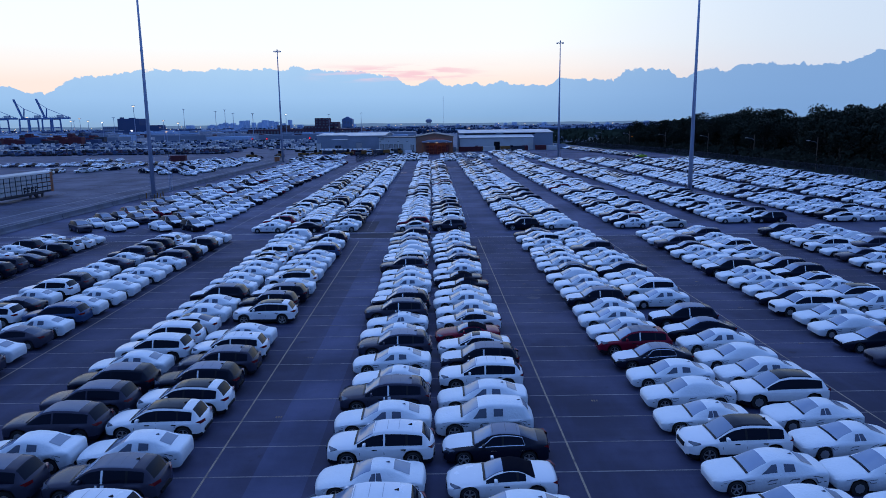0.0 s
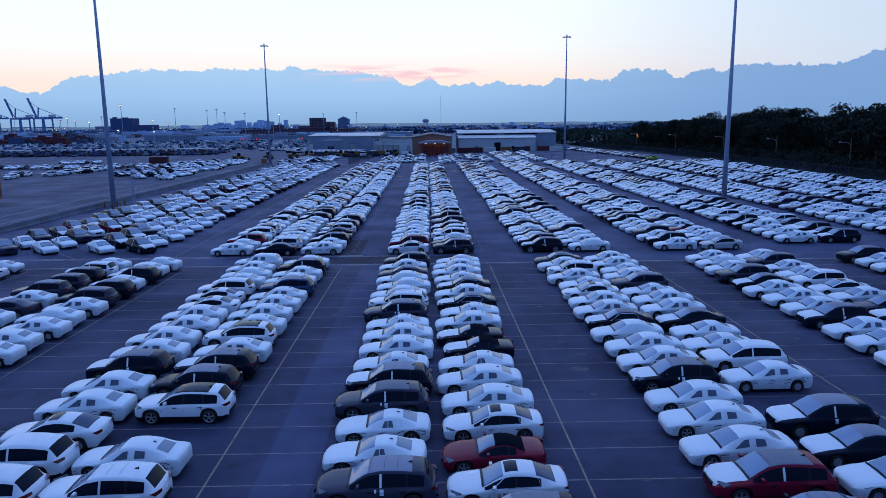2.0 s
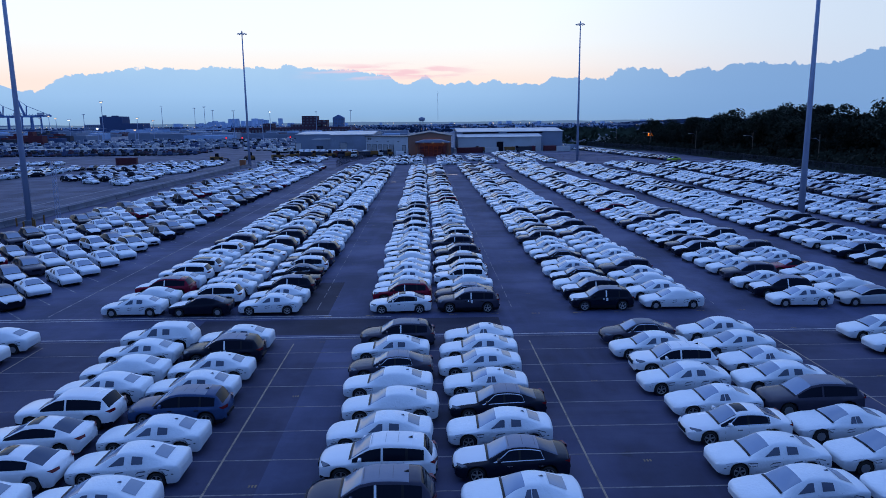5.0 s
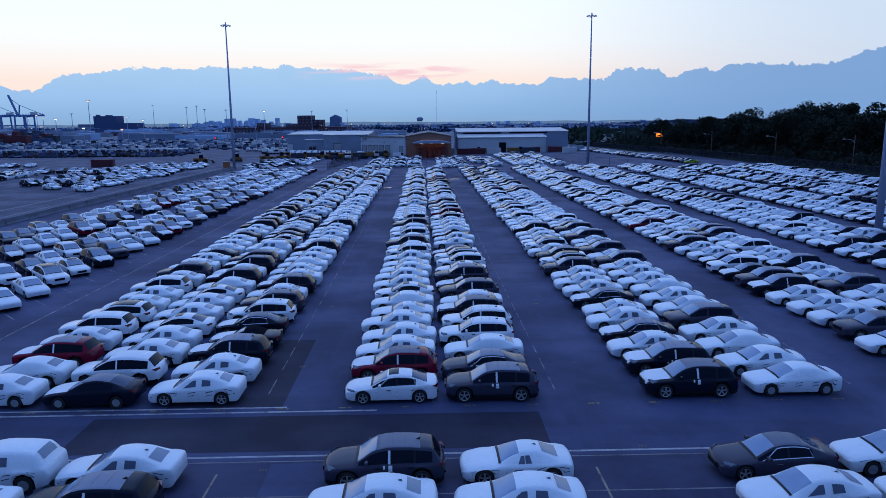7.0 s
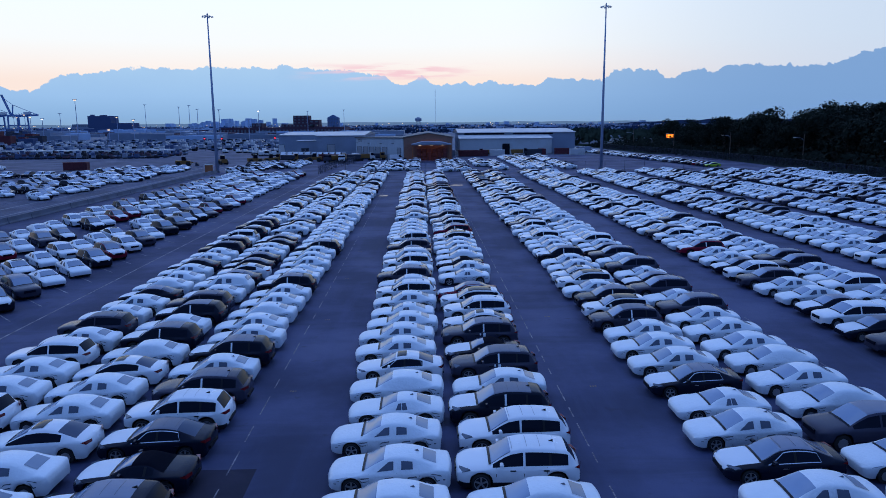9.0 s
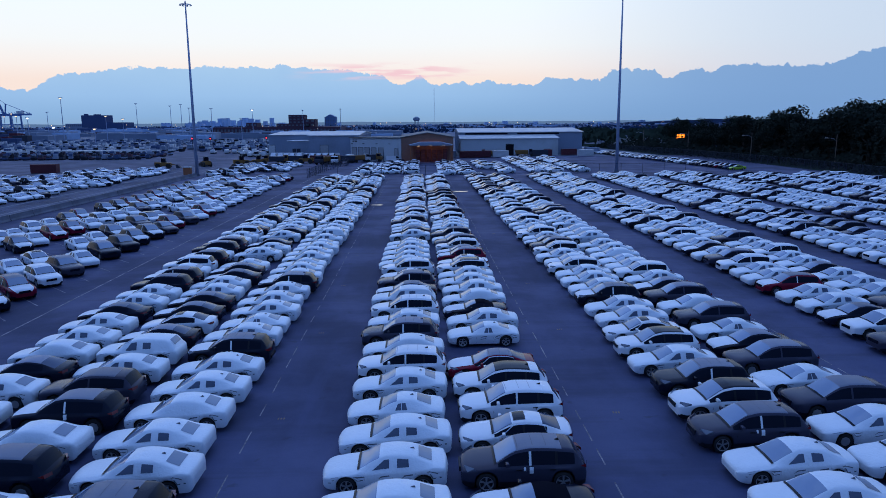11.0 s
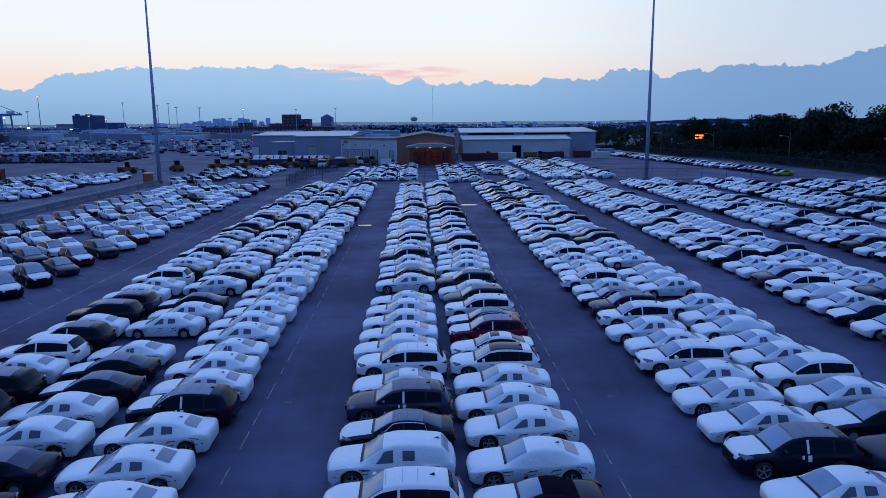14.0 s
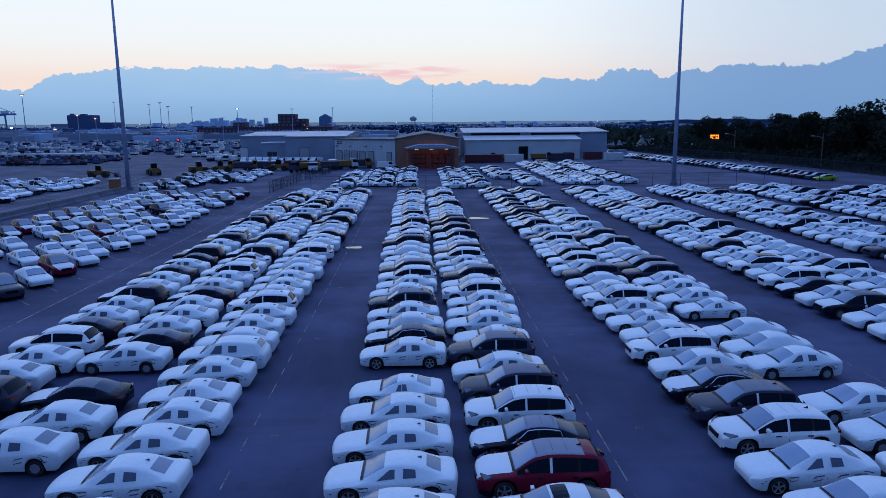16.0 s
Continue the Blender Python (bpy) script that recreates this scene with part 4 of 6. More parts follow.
def plain_car(code, fine=0):
    """The same car as one light mesh, for rows farther off. Slots as in LITE."""
    kind, paint, wrapped, bon, roof, label = CODES[code]
    t = TYPES[kind]
    verts, faces = loft(t, fine, wrapped)
    sh = Shape()
    table = {"paint": 0, "bonnet": 1, "roof": 2, "screen": 3, "rear": 4, "side": 5, "trim": 5}
    for group in (("paint", "bonnet", "roof"), ("screen",), ("rear",), ("side", "trim")):
        fs = [(f, table[k_]) for (k_, a, b), ff in faces.items() if k_ in group for f in ff]
        if fs:
            v, f = compact(verts, [q[0] for q in fs])
            sh.add(v, f)
            sh.i[-len(fs):] = [q[1] for q in fs]
    sh.body = len(sh.f)
    u = t["L"] / 2
    sh.box(-u + 0.3, u - 0.3, -t["W"] * 0.76, t["W"] * 0.76, 0.2, t["hood"] - 0.2, 6)
    for xw in t["wheels"]:
        for sgn in (1, -1):
            y0 = sgn * (t["W"] - 0.24)
            sh.tube((xw, y0, t["r"]), (xw, sgn * (t["W"] - 0.02), t["r"]), t["r"], n=(7, 10)[fine], slot=7)
            sh.tube((xw, y0, t["r"]), (xw, sgn * (t["W"] - 0.012), t["r"]), t["r"] * 0.6, n=(5, 8)[fine], slot=8)
    if wrapped:
        front, back = film_cuts(t, kind, code == "C")
        for c in front + back:
            patch(sh, t, c, 9, n=2, k=1 + fine)
        for x in (-1.17, -0.26, 0.61, 1.53):
            patch(sh, t, [(x, 2.25), (x + 0.16, 2.62), (x + 0.42, 2.75), (x + 0.40, 2.9), (x + 0.14, 2.75)], 9)
            if fine:
                patch(sh, t, [(x + 0.02, 1.80), (x + 0.36, 2.12), (x + 0.38, 2.3), (x + 0.06, 2.0)], 9)
        rear_patch(t, sh)
        sh.i[-16:] = [11] * 16
        if fine:
            patch(sh, t, [(-u + 0.34, 3.15), (-u + 0.86, 3.35), (-u + 0.80, 3.80), (-u + 0.40, 3.70)], 11, (1, -1), 0.006)
    else:
        y = t["W"] * 0.6
        sh.box(-u - 0.01, -u + 0.10, -y * 0.7, y * 0.7, t["nose"] - 0.20, t["nose"] - 0.02, 5)
        zt = t["tail"] - 0.2
        for sgn in (1, -1):
            x2 = u - 0.3
            w2, w3 = section(t, x2)[3][0], section(t, u - 0.05)[3][0]
            sh.add([(x2, sgn * (w2 + 0.01), zt + 0.1), (u - 0.1, sgn * (w3 + 0.012), zt), (u + 0.01, sgn * w3 * 0.6, zt), (u, sgn * w3 * 0.6, zt + 0.13), (u - 0.12, sgn * (w3 + 0.006), zt + 0.15)],
                   [(0, 1, 2, 3, 4) if sgn == -1 else (4, 3, 2, 1, 0)], 10)
        if kind == "suv" and code not in "Pu":
            for x0, x1, v0, v1 in STRIPS[:2 if code in "DBb" else 1]:
                patch(sh, t, [(t["pillar"] + x0, v0), (t["pillar"] + x1, v0), (t["pillar"] + x1, v1), (t["pillar"] + x0, v1)], 1)
    if code == "S":
        rear_patch(t, sh, (t["rf"] + 0.08, t["rf"] + 0.58))
        sh.i[-16:] = [5] * 16
    if kind != "convertible":
        p = section(t, t["cowl"])
        for sgn in (1, -1):
            x = t["cowl"]
            sh.add([(x - 0.05, sgn * p[5][0], p[5][1] + 0.01), (x - 0.05, 0, p[7][1] + 0.01), (x + 0.04, 0, p[7][1] + 0.045), (x + 0.04, sgn * p[5][0], p[5][1] + 0.045)], [(0, 1, 2, 3) if sgn == -1 else (3, 2, 1, 0)], 5)
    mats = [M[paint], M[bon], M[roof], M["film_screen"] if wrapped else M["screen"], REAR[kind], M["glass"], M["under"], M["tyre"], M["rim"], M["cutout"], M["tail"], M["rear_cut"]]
    return sh, mats


LITE = {}


def lite(code, fine=0):
    if (code, fine) not in LITE:
        sh, mats = plain_car(code, fine)
        me = sh.mesh("car_body", mats, False)
        me.polygons.foreach_set("use_smooth", [q < sh.body for q in range(len(sh.f))])
        LITE[code, fine] = (sh, mats, me)
    return LITE[code, fine]


rng = random.Random(7)
WHITE = "WWWWWWWWWWWWWGGGNVVPSSDDBBbsssg"
POOL = "WWWWWWWWWWWGGNSSVVPPDDDBBBbbsssghru"


def filler(n, r=rng, pool=POOL):
    return "".join(r.choice(pool) for _ in range(n))


# rows near to far; '.' leaves a stall empty
A = {
    -49.8: filler(26), -44.9: filler(26),
    -34.1: filler(3) + "WVWVNWVVWPsWVDWWgWDDbVW", -28.9: filler(3) + "bVWVVDWgWuWWWWWWWDbWBWW",
    -18.35: filler(2) + "VDWDDbWVVSWWBWWWWSSVWWWN", -13.35: filler(2) + "VDWPPbDVW.PbBWPWWWWuWWbW",
    -3.4: "WVVGVWDGWDGGDBGWWGDVWWWgWD", 1.75: "VVWKsNWVBSRSWWGkkWGsWsGWWG",
    12.3: filler(2) + "WWPGWWsrWWWBWWWsWWSGWVWg", 17.35: filler(2) + "WWGGPWWWsB.WVGGsWWGDWGWW",
    27.8: filler(16) + "WBWWWsDWWW", 33.1: filler(19) + "WSVWWDW", 44.0: filler(26), 49.3: filler(26), 59.9: filler(26), 65.2: filler(26), 75.8: filler(26), 81.1: filler(24),
}
B = {
    -23.25: "WWrWVPWWVWDWWsWWWsWWbBWVBWbDWWVsWWBWWgWsbWWDVW", -18.2: "sVWWSWWSWBWBDWNsSssWWssG.WWs.WsWWWsWWVWSBWWD", -13.1: "WWBksVDWBWWCWWBWGWWWBWWGWWWGWNWWWVWWWWWWVWW",
    -3.3: "SrWWWGWSWWWGWVWDWVNsDGVWWWWG.WsWWDWWVDWGWWDVW", 1.8: "DgWVVBWDkDSVPd.GWkWWWWPSrsVDWDGWWWVWDWWVDWWBW",
    11.9: "BBWsWGsWWWDPbWPSWWBWWWVWWVDsWVWGWVWWDWVBW", 17.2: "WWWWDWWWWWWDGDsGDWDsWVWGWWW.WWW.GWWWDDsWW",
    27.2: "WBWDWWWBDsVsWWDVsWWrWWVDWsWWVDWWBWsVWPWWD", 32.6: "hWWWRWWDWWBWWVWWDDWWWsWWVWWDWWGWWBWWVsWWW",
    43.1: "", 48.4: "", 59.2: "", 64.5: "", 75.2: "", 80.5: "", 91.0: "", 96.3: "",
}
DETAIL = (-13.35, -13.1, -3.4, -3.3, 1.75, 1.8, 11.9, 12.3)


def row_y(i):
    return 96.4 + 2.82 * i if i < 19 else 150.0 + 2.66 * (i - 19)


slots = []           # code, x, y, turn, level (2 with all parts, 1 light object, 0 joined)
for x, text in A.items():
    for i, c in enumerate(text[:26]):
        y = START_A + PITCH_A * (i - 3)
        lev = 2 if x in DETAIL else 1 if -36 < x < 35 else 0
        slots.append((c, x, y, 0.0, lev))
for x, text in B.items():
    last = 269 if x < 35 else 268 if x < 70 else 262
    n = 0
    while row_y(n) < last:
        n += 1
    text = (text + filler(80, rng, WHITE))[:n]
    for i, c in enumerate(text):
        if x > 40 and i < (1 if x < 70 else 0):
            continue
        lev = 2 if x in DETAIL and i < 36 else 1 if x < 35 and i < 46 else 0
        slots.append((c, x, row_y(i) + (0.8 if x > 40 else 0), 0.0, lev))
# angled stalls, noses towards the aisle
for cx, lev in ((-34.8, 1), (-39.6, 1), (-46.3, 0), (-51.1, 0)):
    for i in range(42):
        y = 99.5 + 4.1 * i
        if y < 268 and rng.random() > (0.04 if lev else 0.08):
            slots.append((rng.choice("WWWWWWGGVVDDBBbSgssPr"), cx + rng.uniform(-0.35, 0.35), y, 135.0, lev))
# short blocks beyond the wire fence
for x, y0, y1 in ((-18.6, 282, 318), (-13.6, 285, 325), (-10.8, 284, 332), (-5.6, 283, 332), (4.2, 278, 330), (9.2, 279, 330), (16.0, 300, 335), (20.3, 283, 318),
                  (28.5, 284, 352), (33.8, 284, 356), (41.0, 285, 352)):
    y = y0
    while y < y1:
        slots.append((rng.choice("WWWWWWGGVSsDB"), x + rng.uniform(-0.2, 0.2), y, 0.0, 0))
        y += 2.7
# along the wire fence on the wooded side
for i in range(56):
    slots.append((rng.choice("WVVDBbSgsu") if i > 3 else "eubre"[i], 84.5 - 0.11 * (2.75 * i) + rng.uniform(-0.2, 0.2), 287 + 2.75 * i, 0.0, 0))
# the yard beyond the barrier
for (x0, x1, y0, y1, turn, n) in ((-79, -74, 212, 300, 150, 44), (-87, -82, 218, 300, 150, 40), (-97, -92, 226, 300, 150, 24), (-118, -112, 232, 262, 40, 14), (-128, -122, 222, 236, 90, 12),
                                  (-180, -90, 268, 272, 90, 30), (-58, -50, 280, 318, 140, 22), (-48, -42, 296, 322, 140, 12), (-150, -136, 300, 306, 90, 8)):
    for i in range(n):
        f = i / max(1, n - 1)
        slots.append((rng.choice("WWWWVDBbSs"), x0 + (x1 - x0) * (rng.random() if y1 - y0 > 12 else f), y0 + (y1 - y0) * (f if y1 - y0 > 12 else rng.random()), turn, 0))

made, joined = {}, {}
for code, x, y, turn, lev in slots:
    if code == ".":
        continue
    # a car seldom stands dead straight in its stall
    if code == "W" and rng.random() < 0.16:
        code = "C"
    dx, dy, dt = rng.uniform(-0.22, 0.22), rng.uniform(-0.12, 0.12), rng.uniform(-1.2, 1.2)
    m = pose((along(x, y) if -40 < x < 100 and y < 272 else x) + dx, y + dy, 0, 0, 0, turn + dt)
    if lev == 2:
        if code in made:
            copy_thing(made[code], m)
        else:
            made[code] = build_car(code, m)
    elif lev == 1:
        kind, label = CODES[code][0], CODES[code][5]
        single(NAMES.get(code, NAMES[kind]), lite(code, 1)[2], None, label, CATS[kind], "cars parked in rows", at=m)
    else:
        zone = "angled_lot_cars" if turn == 135 and x > -56 else "yard_cars" if x < -60 else "rear_block_cars" if y > 270 else "side_lot_cars"
        joined.setdefault((zone, code), []).append(m)

ZONES = {"angled_lot_cars": "cars in angled stalls, mostly white-wrapped", "yard_cars": "cars scattered in rows across the concrete yard",
         "rear_block_cars": "short blocks of parked cars before the warehouses", "side_lot_cars": "long dense rows of mostly white-wrapped parked cars"}
for zone, label in ZONES.items():
    V, F, I, G, mats, base = [], [], [], [], [], 0
    for (z, code), ms in joined.items():
        if z != zone:
            continue
        sh, mm, _ = lite(code)
        pts = np.array(sh.v)
        off = len(mats)
        mats += mm
        for m in ms:
            a = np.array(m)
            V.append(pts @ a[:3, :3].T + a[:3, 3])
            F += [tuple(base + q for q in f) for f in sh.f]
            I += [off + q for q in sh.i]
            G += [q < sh.body for q in range(len(sh.f))]
            base += len(pts)
    # one slot for each material
    names = []
    for q in mats:
        if q not in names:
            names.append(q)
    remap = [names.index(q) for q in mats]
    me = make_mesh(zone, np.concatenate(V).tolist(), F, names, [remap[q] for q in I])
    me.polygons.foreach_set("use_smooth", G)
    single(zone, me, None, label, "parked cars", kind="stuff")

# ---------------------------------------------------------------- light masts
def mast(x, y, h, lit=True):
    root = thing("light_mast", "tall tapered steel light mast with a ring of floodlights", "lamp post", "high masts over the lot", pose(x, y, 0))
    s = Shape()
    s.tube((0, 0, 0.6), (0, 0, h), 0.46, 0.16, 14)
    part("pole", s, M["steel"], root, smooth=True)
    s = Shape()
    s.tube((0, 0, -0.1), (0, 0, 0.6), 0.75, 0.75, 14)
    part("footing", s, M["concrete"], root)
    s = Shape()
    n = 20
    for q in range(n):
        a, b = 2 * math.pi * q / n, 2 * math.pi * (q + 1) / n
        s.tube((1.1 * math.cos(a), 1.1 * math.sin(a), h - 0.5), (1.1 * math.cos(b), 1.1 * math.sin(b), h - 0.5), 0.05, n=5)
    for q in range(4):
        a = math.pi * q / 2
        s.tube((0, 0, h - 0.3), (1.1 * math.cos(a), 1.1 * math.sin(a), h - 0.5), 0.05, n=5)
    s.tube((0, 0, h - 0.2), (0, 0, h + 0.35), 0.25, 0.1, 10)
    part("lamp_ring", s, M["steel"], root)
    for q in range(8):
        a = math.pi * q / 4
        s = Shape()
        c = Vector((1.3 * math.cos(a), 1.3 * math.sin(a), h - 0.7))
        s.tube(c + Vector((0, 0, 0.18)), c + Vector((0.12 * math.cos(a), 0.12 * math.sin(a), -0.15)), 0.13, 0.28, 8)
        part("floodlight", s, M["dim"], root, "unlit floodlight head")


for x, y, h in ((-59.6, 147.1, 44.3), (52.5, 143.4, 44.5), (-61.8, 283.5, 43.9), (49.3, 281.5, 45.8)):
    mast(x, y, h)

# ---------------------------------------------------------------- concrete barrier along the yard
barrier = thing("concrete_barrier", "long low barrier of grey precast concrete blocks", "barrier")
s = Shape()
s.prism([(-0.30, 0), (0.30, 0), (0.30, 0.10), (0.16, 0.30), (0.12, 0.92), (-0.12, 0.92), (-0.16, 0.30), (-0.30, 0.10)], -2.96, 2.96)
block = s.mesh("concrete_block", [M["concrete"]])
for i in range(44):
    part("concrete_block", block, None, barrier, at=pose(-61.6 + 0.05 * math.sin(i * 2.1), 21 + 6 * i, 0, 0, 0, 0.4 * math.sin(i * 1.7)))
s = Shape()
for x in (-69, -70.5, -76, -77.5, -84, -85.5):
    s.box(x - 0.05, x + 0.05, -40, 330, -0.03, 0.012)
single("rail_track", s, M["dark_steel"], "steel rails set flush into the yard", "rail track", kind="structure")
s = Shape()
for x in (-64.5, -67.2, -72.6):
    s.box(x - 0.25, x + 0.25, -40, 320, -0.03, 0.003)
single("yard_stripe", s, M["concrete"], "paler concrete strips beside the rails", "pavement", kind="structure")


def bollard(x, y):
    s = Shape()
    s.tube((0, 0, 0), (0, 0, 1.2), 0.12, 0.12, 10)
    s.tube((0, 0, 1.2), (0, 0, 1.27), 0.12, 0.05, 10)
    single("bollard", s, M["yellow_machine"], "yellow steel guard post beside the mast", "bollard", "guard posts", at=pose(x, y, 0))


for x, y in ((-58, 145), (-60.3, 145), (-58, 148), (-60.3, 148.3), (-57, 141), (-56.6, 143)):
    bollard(x, y)


def cabinet(x, y, h, col, label):
    root = thing("utility_cabinet", label, "cabinet", at=pose(x, y, 0))
    s = Shape()
    s.box(-0.9, 0.9, -0.7, 0.7, 0, h, 0, 0.06)
    part("body", s, M[col], root)
    s = Shape()
    s.box(-1.0, 1.0, -0.8, 0.8, h + 0.004, h + 0.25, 0, 0.1)
    part("lid", s, M["roof_grey"], root, "pale weathered lid")


cabinet(-63.6, 281.5, 2.3, "rust_orange", "orange-red steel cabinet at the mast foot")


def lattice(x, y, h):
    s = Shape()
    for q in range(3):
        a = 2 * math.pi * q / 3
        s.tube((0.35 * math.cos(a), 0.35 * math.sin(a), 0), (0.3 * math.cos(a), 0.3 * math.sin(a), h), 0.035, n=5)
    k = 0
    z = 0.0
    while z < h - 0.7:
        for q in range(3):
            a, b = 2 * math.pi * q / 3, 2 * math.pi * (q + 1) / 3
            s.tube((0.35 * math.cos(a), 0.35 * math.sin(a), z), (0.35 * math.cos(b), 0.35 * math.sin(b), z + 0.7), 0.018, n=4)
        z += 0.7
    single("lattice_mast", s, M["steel"], "slim steel lattice mast", "mast", at=pose(x, y, 0))


lattice(-57.2, 150.5, 9)
lattice(8, 700, 42)

# ---------------------------------------------------------------- covered rail wagon
def rail_wagon(x, y):
    root = thing("rail_wagon", "long car-carrier rail wagon with pale mesh sides", "rail wagon", at=pose(x, y, 0))
    ln, w, h = 27.0, 1.5, 5.0
    s = Shape()
    s.box(-w, w, 0, ln, 1.0, 1.25)
    s.box(-w * 0.8, w * 0.8, 3.0, ln - 3.0, 0.75, 1.0)
    part("underframe", s, M["dark_steel"], root)
    s = Shape()
    s.prism([(-w, h), (w, h), (w * 0.9, h + 0.35), (0, h + 0.6), (-w * 0.9, h + 0.35)], 0, ln)
    part("roof", s, M["roof_grey"], root, "pale ribbed metal roof")
    for sgn in (1, -1):
        s = Shape()
        for q in range(14):
            y0 = 0.15 + q * (ln - 0.3) / 14
            for lv in range(4):
                z0 = 1.3 + lv * (h - 1.35) / 4
                s.box(sgn * w - 0.02, sgn * w + 0.02, y0 + 0.1, y0 + (ln - 0.3) / 14 - 0.1, z0 + 0.12, z0 + (h - 1.35) / 4 - 0.06)
        part("side_screen", s, M["roof_grey"], root, "pale perforated side screens")
        for q in range(15):
            y0 = 0.15 + q * (ln - 0.3) / 14
            s = Shape()
            s.box(sgn * (w + 0.03) - 0.05, sgn * (w + 0.03) + 0.05, y0 - 0.07, y0 + 0.07, 1.2, h)
            part("side_post", s, M["dark_steel"], root)
        # sprayed marks, too rough to read
        s = Shape()
        for q, (a, b) in enumerate(((0.0, 0.9), (1.3, 0.9), (2.6, 1.0), (4.0, 0.9))):
            s.box(sgn * (w + 0.06) - 0.01, sgn * (w + 0.06) + 0.01, 16 + a, 16 + a + 0.25, 1.4, 2.6)
            s.box(sgn * (w + 0.06) - 0.01, sgn * (w + 0.06) + 0.01, 16 + a + 0.25, 16 + a + b, 2.3, 2.6)
            s.box(sgn * (w + 0.06) - 0.01, sgn * (w + 0.06) + 0.01, 16 + a + 0.25, 16 + a + b, 1.7, 1.95)
        part("painted_bars", s, M["road_dark"], root, "dark sprayed bars on the side")
    for y0 in (0.0, ln - 0.16):
        s = Shape()
        s.box(-w - 0.06, w + 0.06, y0 - (0.5 if y0 else 0), y0 + (0.66 if y0 == 0 else 0.5), 1.0, h + 0.15)
        part("end_door", s, M["rust_orange"], root, "rust-red end door")
    for yb in (3.0, 5.0, ln - 5.0, ln - 3.0):
        for sgn in (1, -1):
            s = Shape()
            s.tube((sgn * 0.65, yb, 0.42), (sgn * 0.8, yb, 0.42), 0.42, n=16)
            part("wheel", s, M["dark_steel"], root)


rail_wagon(-86.5, 128)
rail_wagon(-86.5, 100)

# ---------------------------------------------------------------- warehouses
def wall_box(x0, x1, y0, y1, h, root, mat, name="wall"):
    """Four thick walls, each its own part."""
    t = 0.3
    for a in ((x0, x1, y0, y0 + t), (x0, x1, y1 - t, y1), (x0, x0 + t, y0 + t, y1 - t), (x1 - t, x1, y0 + t, y1 - t)):
        s = Shape()
        s.box(*a, 0, h)
        # standing seams of the cladding
        if a[1] - a[0] > 1:
            q = a[0] + 1.2
            while q < a[1] - 1:
                yy = a[2] if a[2] == y0 else a[3]
                s.box(q - 0.05, q + 0.05, yy - 0.04, yy + 0.04, 0.2, h - 0.1)
                q += 1.2
        else:
            q = a[2] + 1.2
            while q < a[3] - 1:
                xx = a[0] if a[0] == x0 else a[1]
                s.box(xx - 0.04, xx + 0.04, q - 0.05, q + 0.05, 0.2, h - 0.1)
                q += 1.2
        part(name, s, M[mat], root)


def gable_roof(x0, x1, y0, y1, h, rise, root, mat, along="y", over=0.5, wall="panel_white"):
    s, g_ = Shape(), Shape()
    if along == "y":
        m = (x0 + x1) / 2
        for z0 in (0.0,):
            s.prism([(x0 - over, h), (m, h + rise), (x1 + over, h), (x1 + over, h + 0.25), (m, h + rise + 0.25), (x0 - over, h + 0.25)], y0 - over, y1 + over)
        g_.prism([(x0, h), (x1, h), (m, h + rise)], y0 + 0.02, y1 - 0.02)
    else:
        m = (y0 + y1) / 2
        for p in (((y0 - over, h), (m, h + rise)), ((m, h + rise), (y1 + over, h))):
            (ya, za), (yb, zb) = p
            v = [(x, y_, z_) for x in (x0 - over, x1 + over) for y_, z_ in ((ya, za), (yb, zb), (yb, zb + 0.25), (ya, za + 0.25))]
            s.add(v, [(0, 1, 2, 3), (7, 6, 5, 4), (3, 2, 6, 7), (1, 0, 4, 5), (0, 3, 7, 4), (2, 1, 5, 6)])
        for x in (x0 + 0.02, x1 - 0.3):
            g_.add([(xx, y_, z_) for xx in (x, x + 0.28) for y_, z_ in ((y0, h), (y1, h), (m, h + rise))], [(0, 1, 2), (5, 4, 3), (0, 3, 4, 1), (1, 4, 5, 2), (2, 5, 3, 0)])
    part("roof", s, M[mat], root)
    part("gable", g_, M[wall], root)


def roller_door(x, y, w, h, root, mat="roller", z=0.0):
    s = Shape()
    n = int(h / 0.35)
    rim_ = [(y + 0.02, z)] + [(y - d, z + (i + e) * h / n) for i in range(n) for d, e in ((0.05, 0.04), (0.08, 0.12), (0.08, 0.88), (0.05, 0.96))] + [(y + 0.02, z + h)]
    k = len(rim_)
    s.add([(x - w / 2, a, b) for a, b in rim_] + [(x + w / 2, a, b) for a, b in rim_], [tuple(range(k)), tuple(range(2 * k - 1, k - 1, -1))] + [((i + 1) % k, i, k + i, k + (i + 1) % k) for i in range(k)])
    part("roller_door", s, M[mat], root)
    s = Shape()
    for x0 in (x - w / 2 - 0.14, x + w / 2 + 0.02):
        s.box(x0, x0 + 0.12, y - 0.10, y + 0.02, z, z + h + 0.15)
    s.box(x - w / 2, x + w / 2, y - 0.10, y + 0.02, z + h + 0.03, z + h + 0.15)
    part("door_frame", s, M["dark_steel"], root)


def side_door(x, y, w, h, root, mat="roller"):
    s = Shape()
    q = 0.0
    while q < h - 0.05:
        s.box(x - 0.07, x + 0.02, y - w / 2, y + w / 2, q + 0.015, q + 0.33)
        q += 0.35
    part("roller_door", s, M[mat], root)


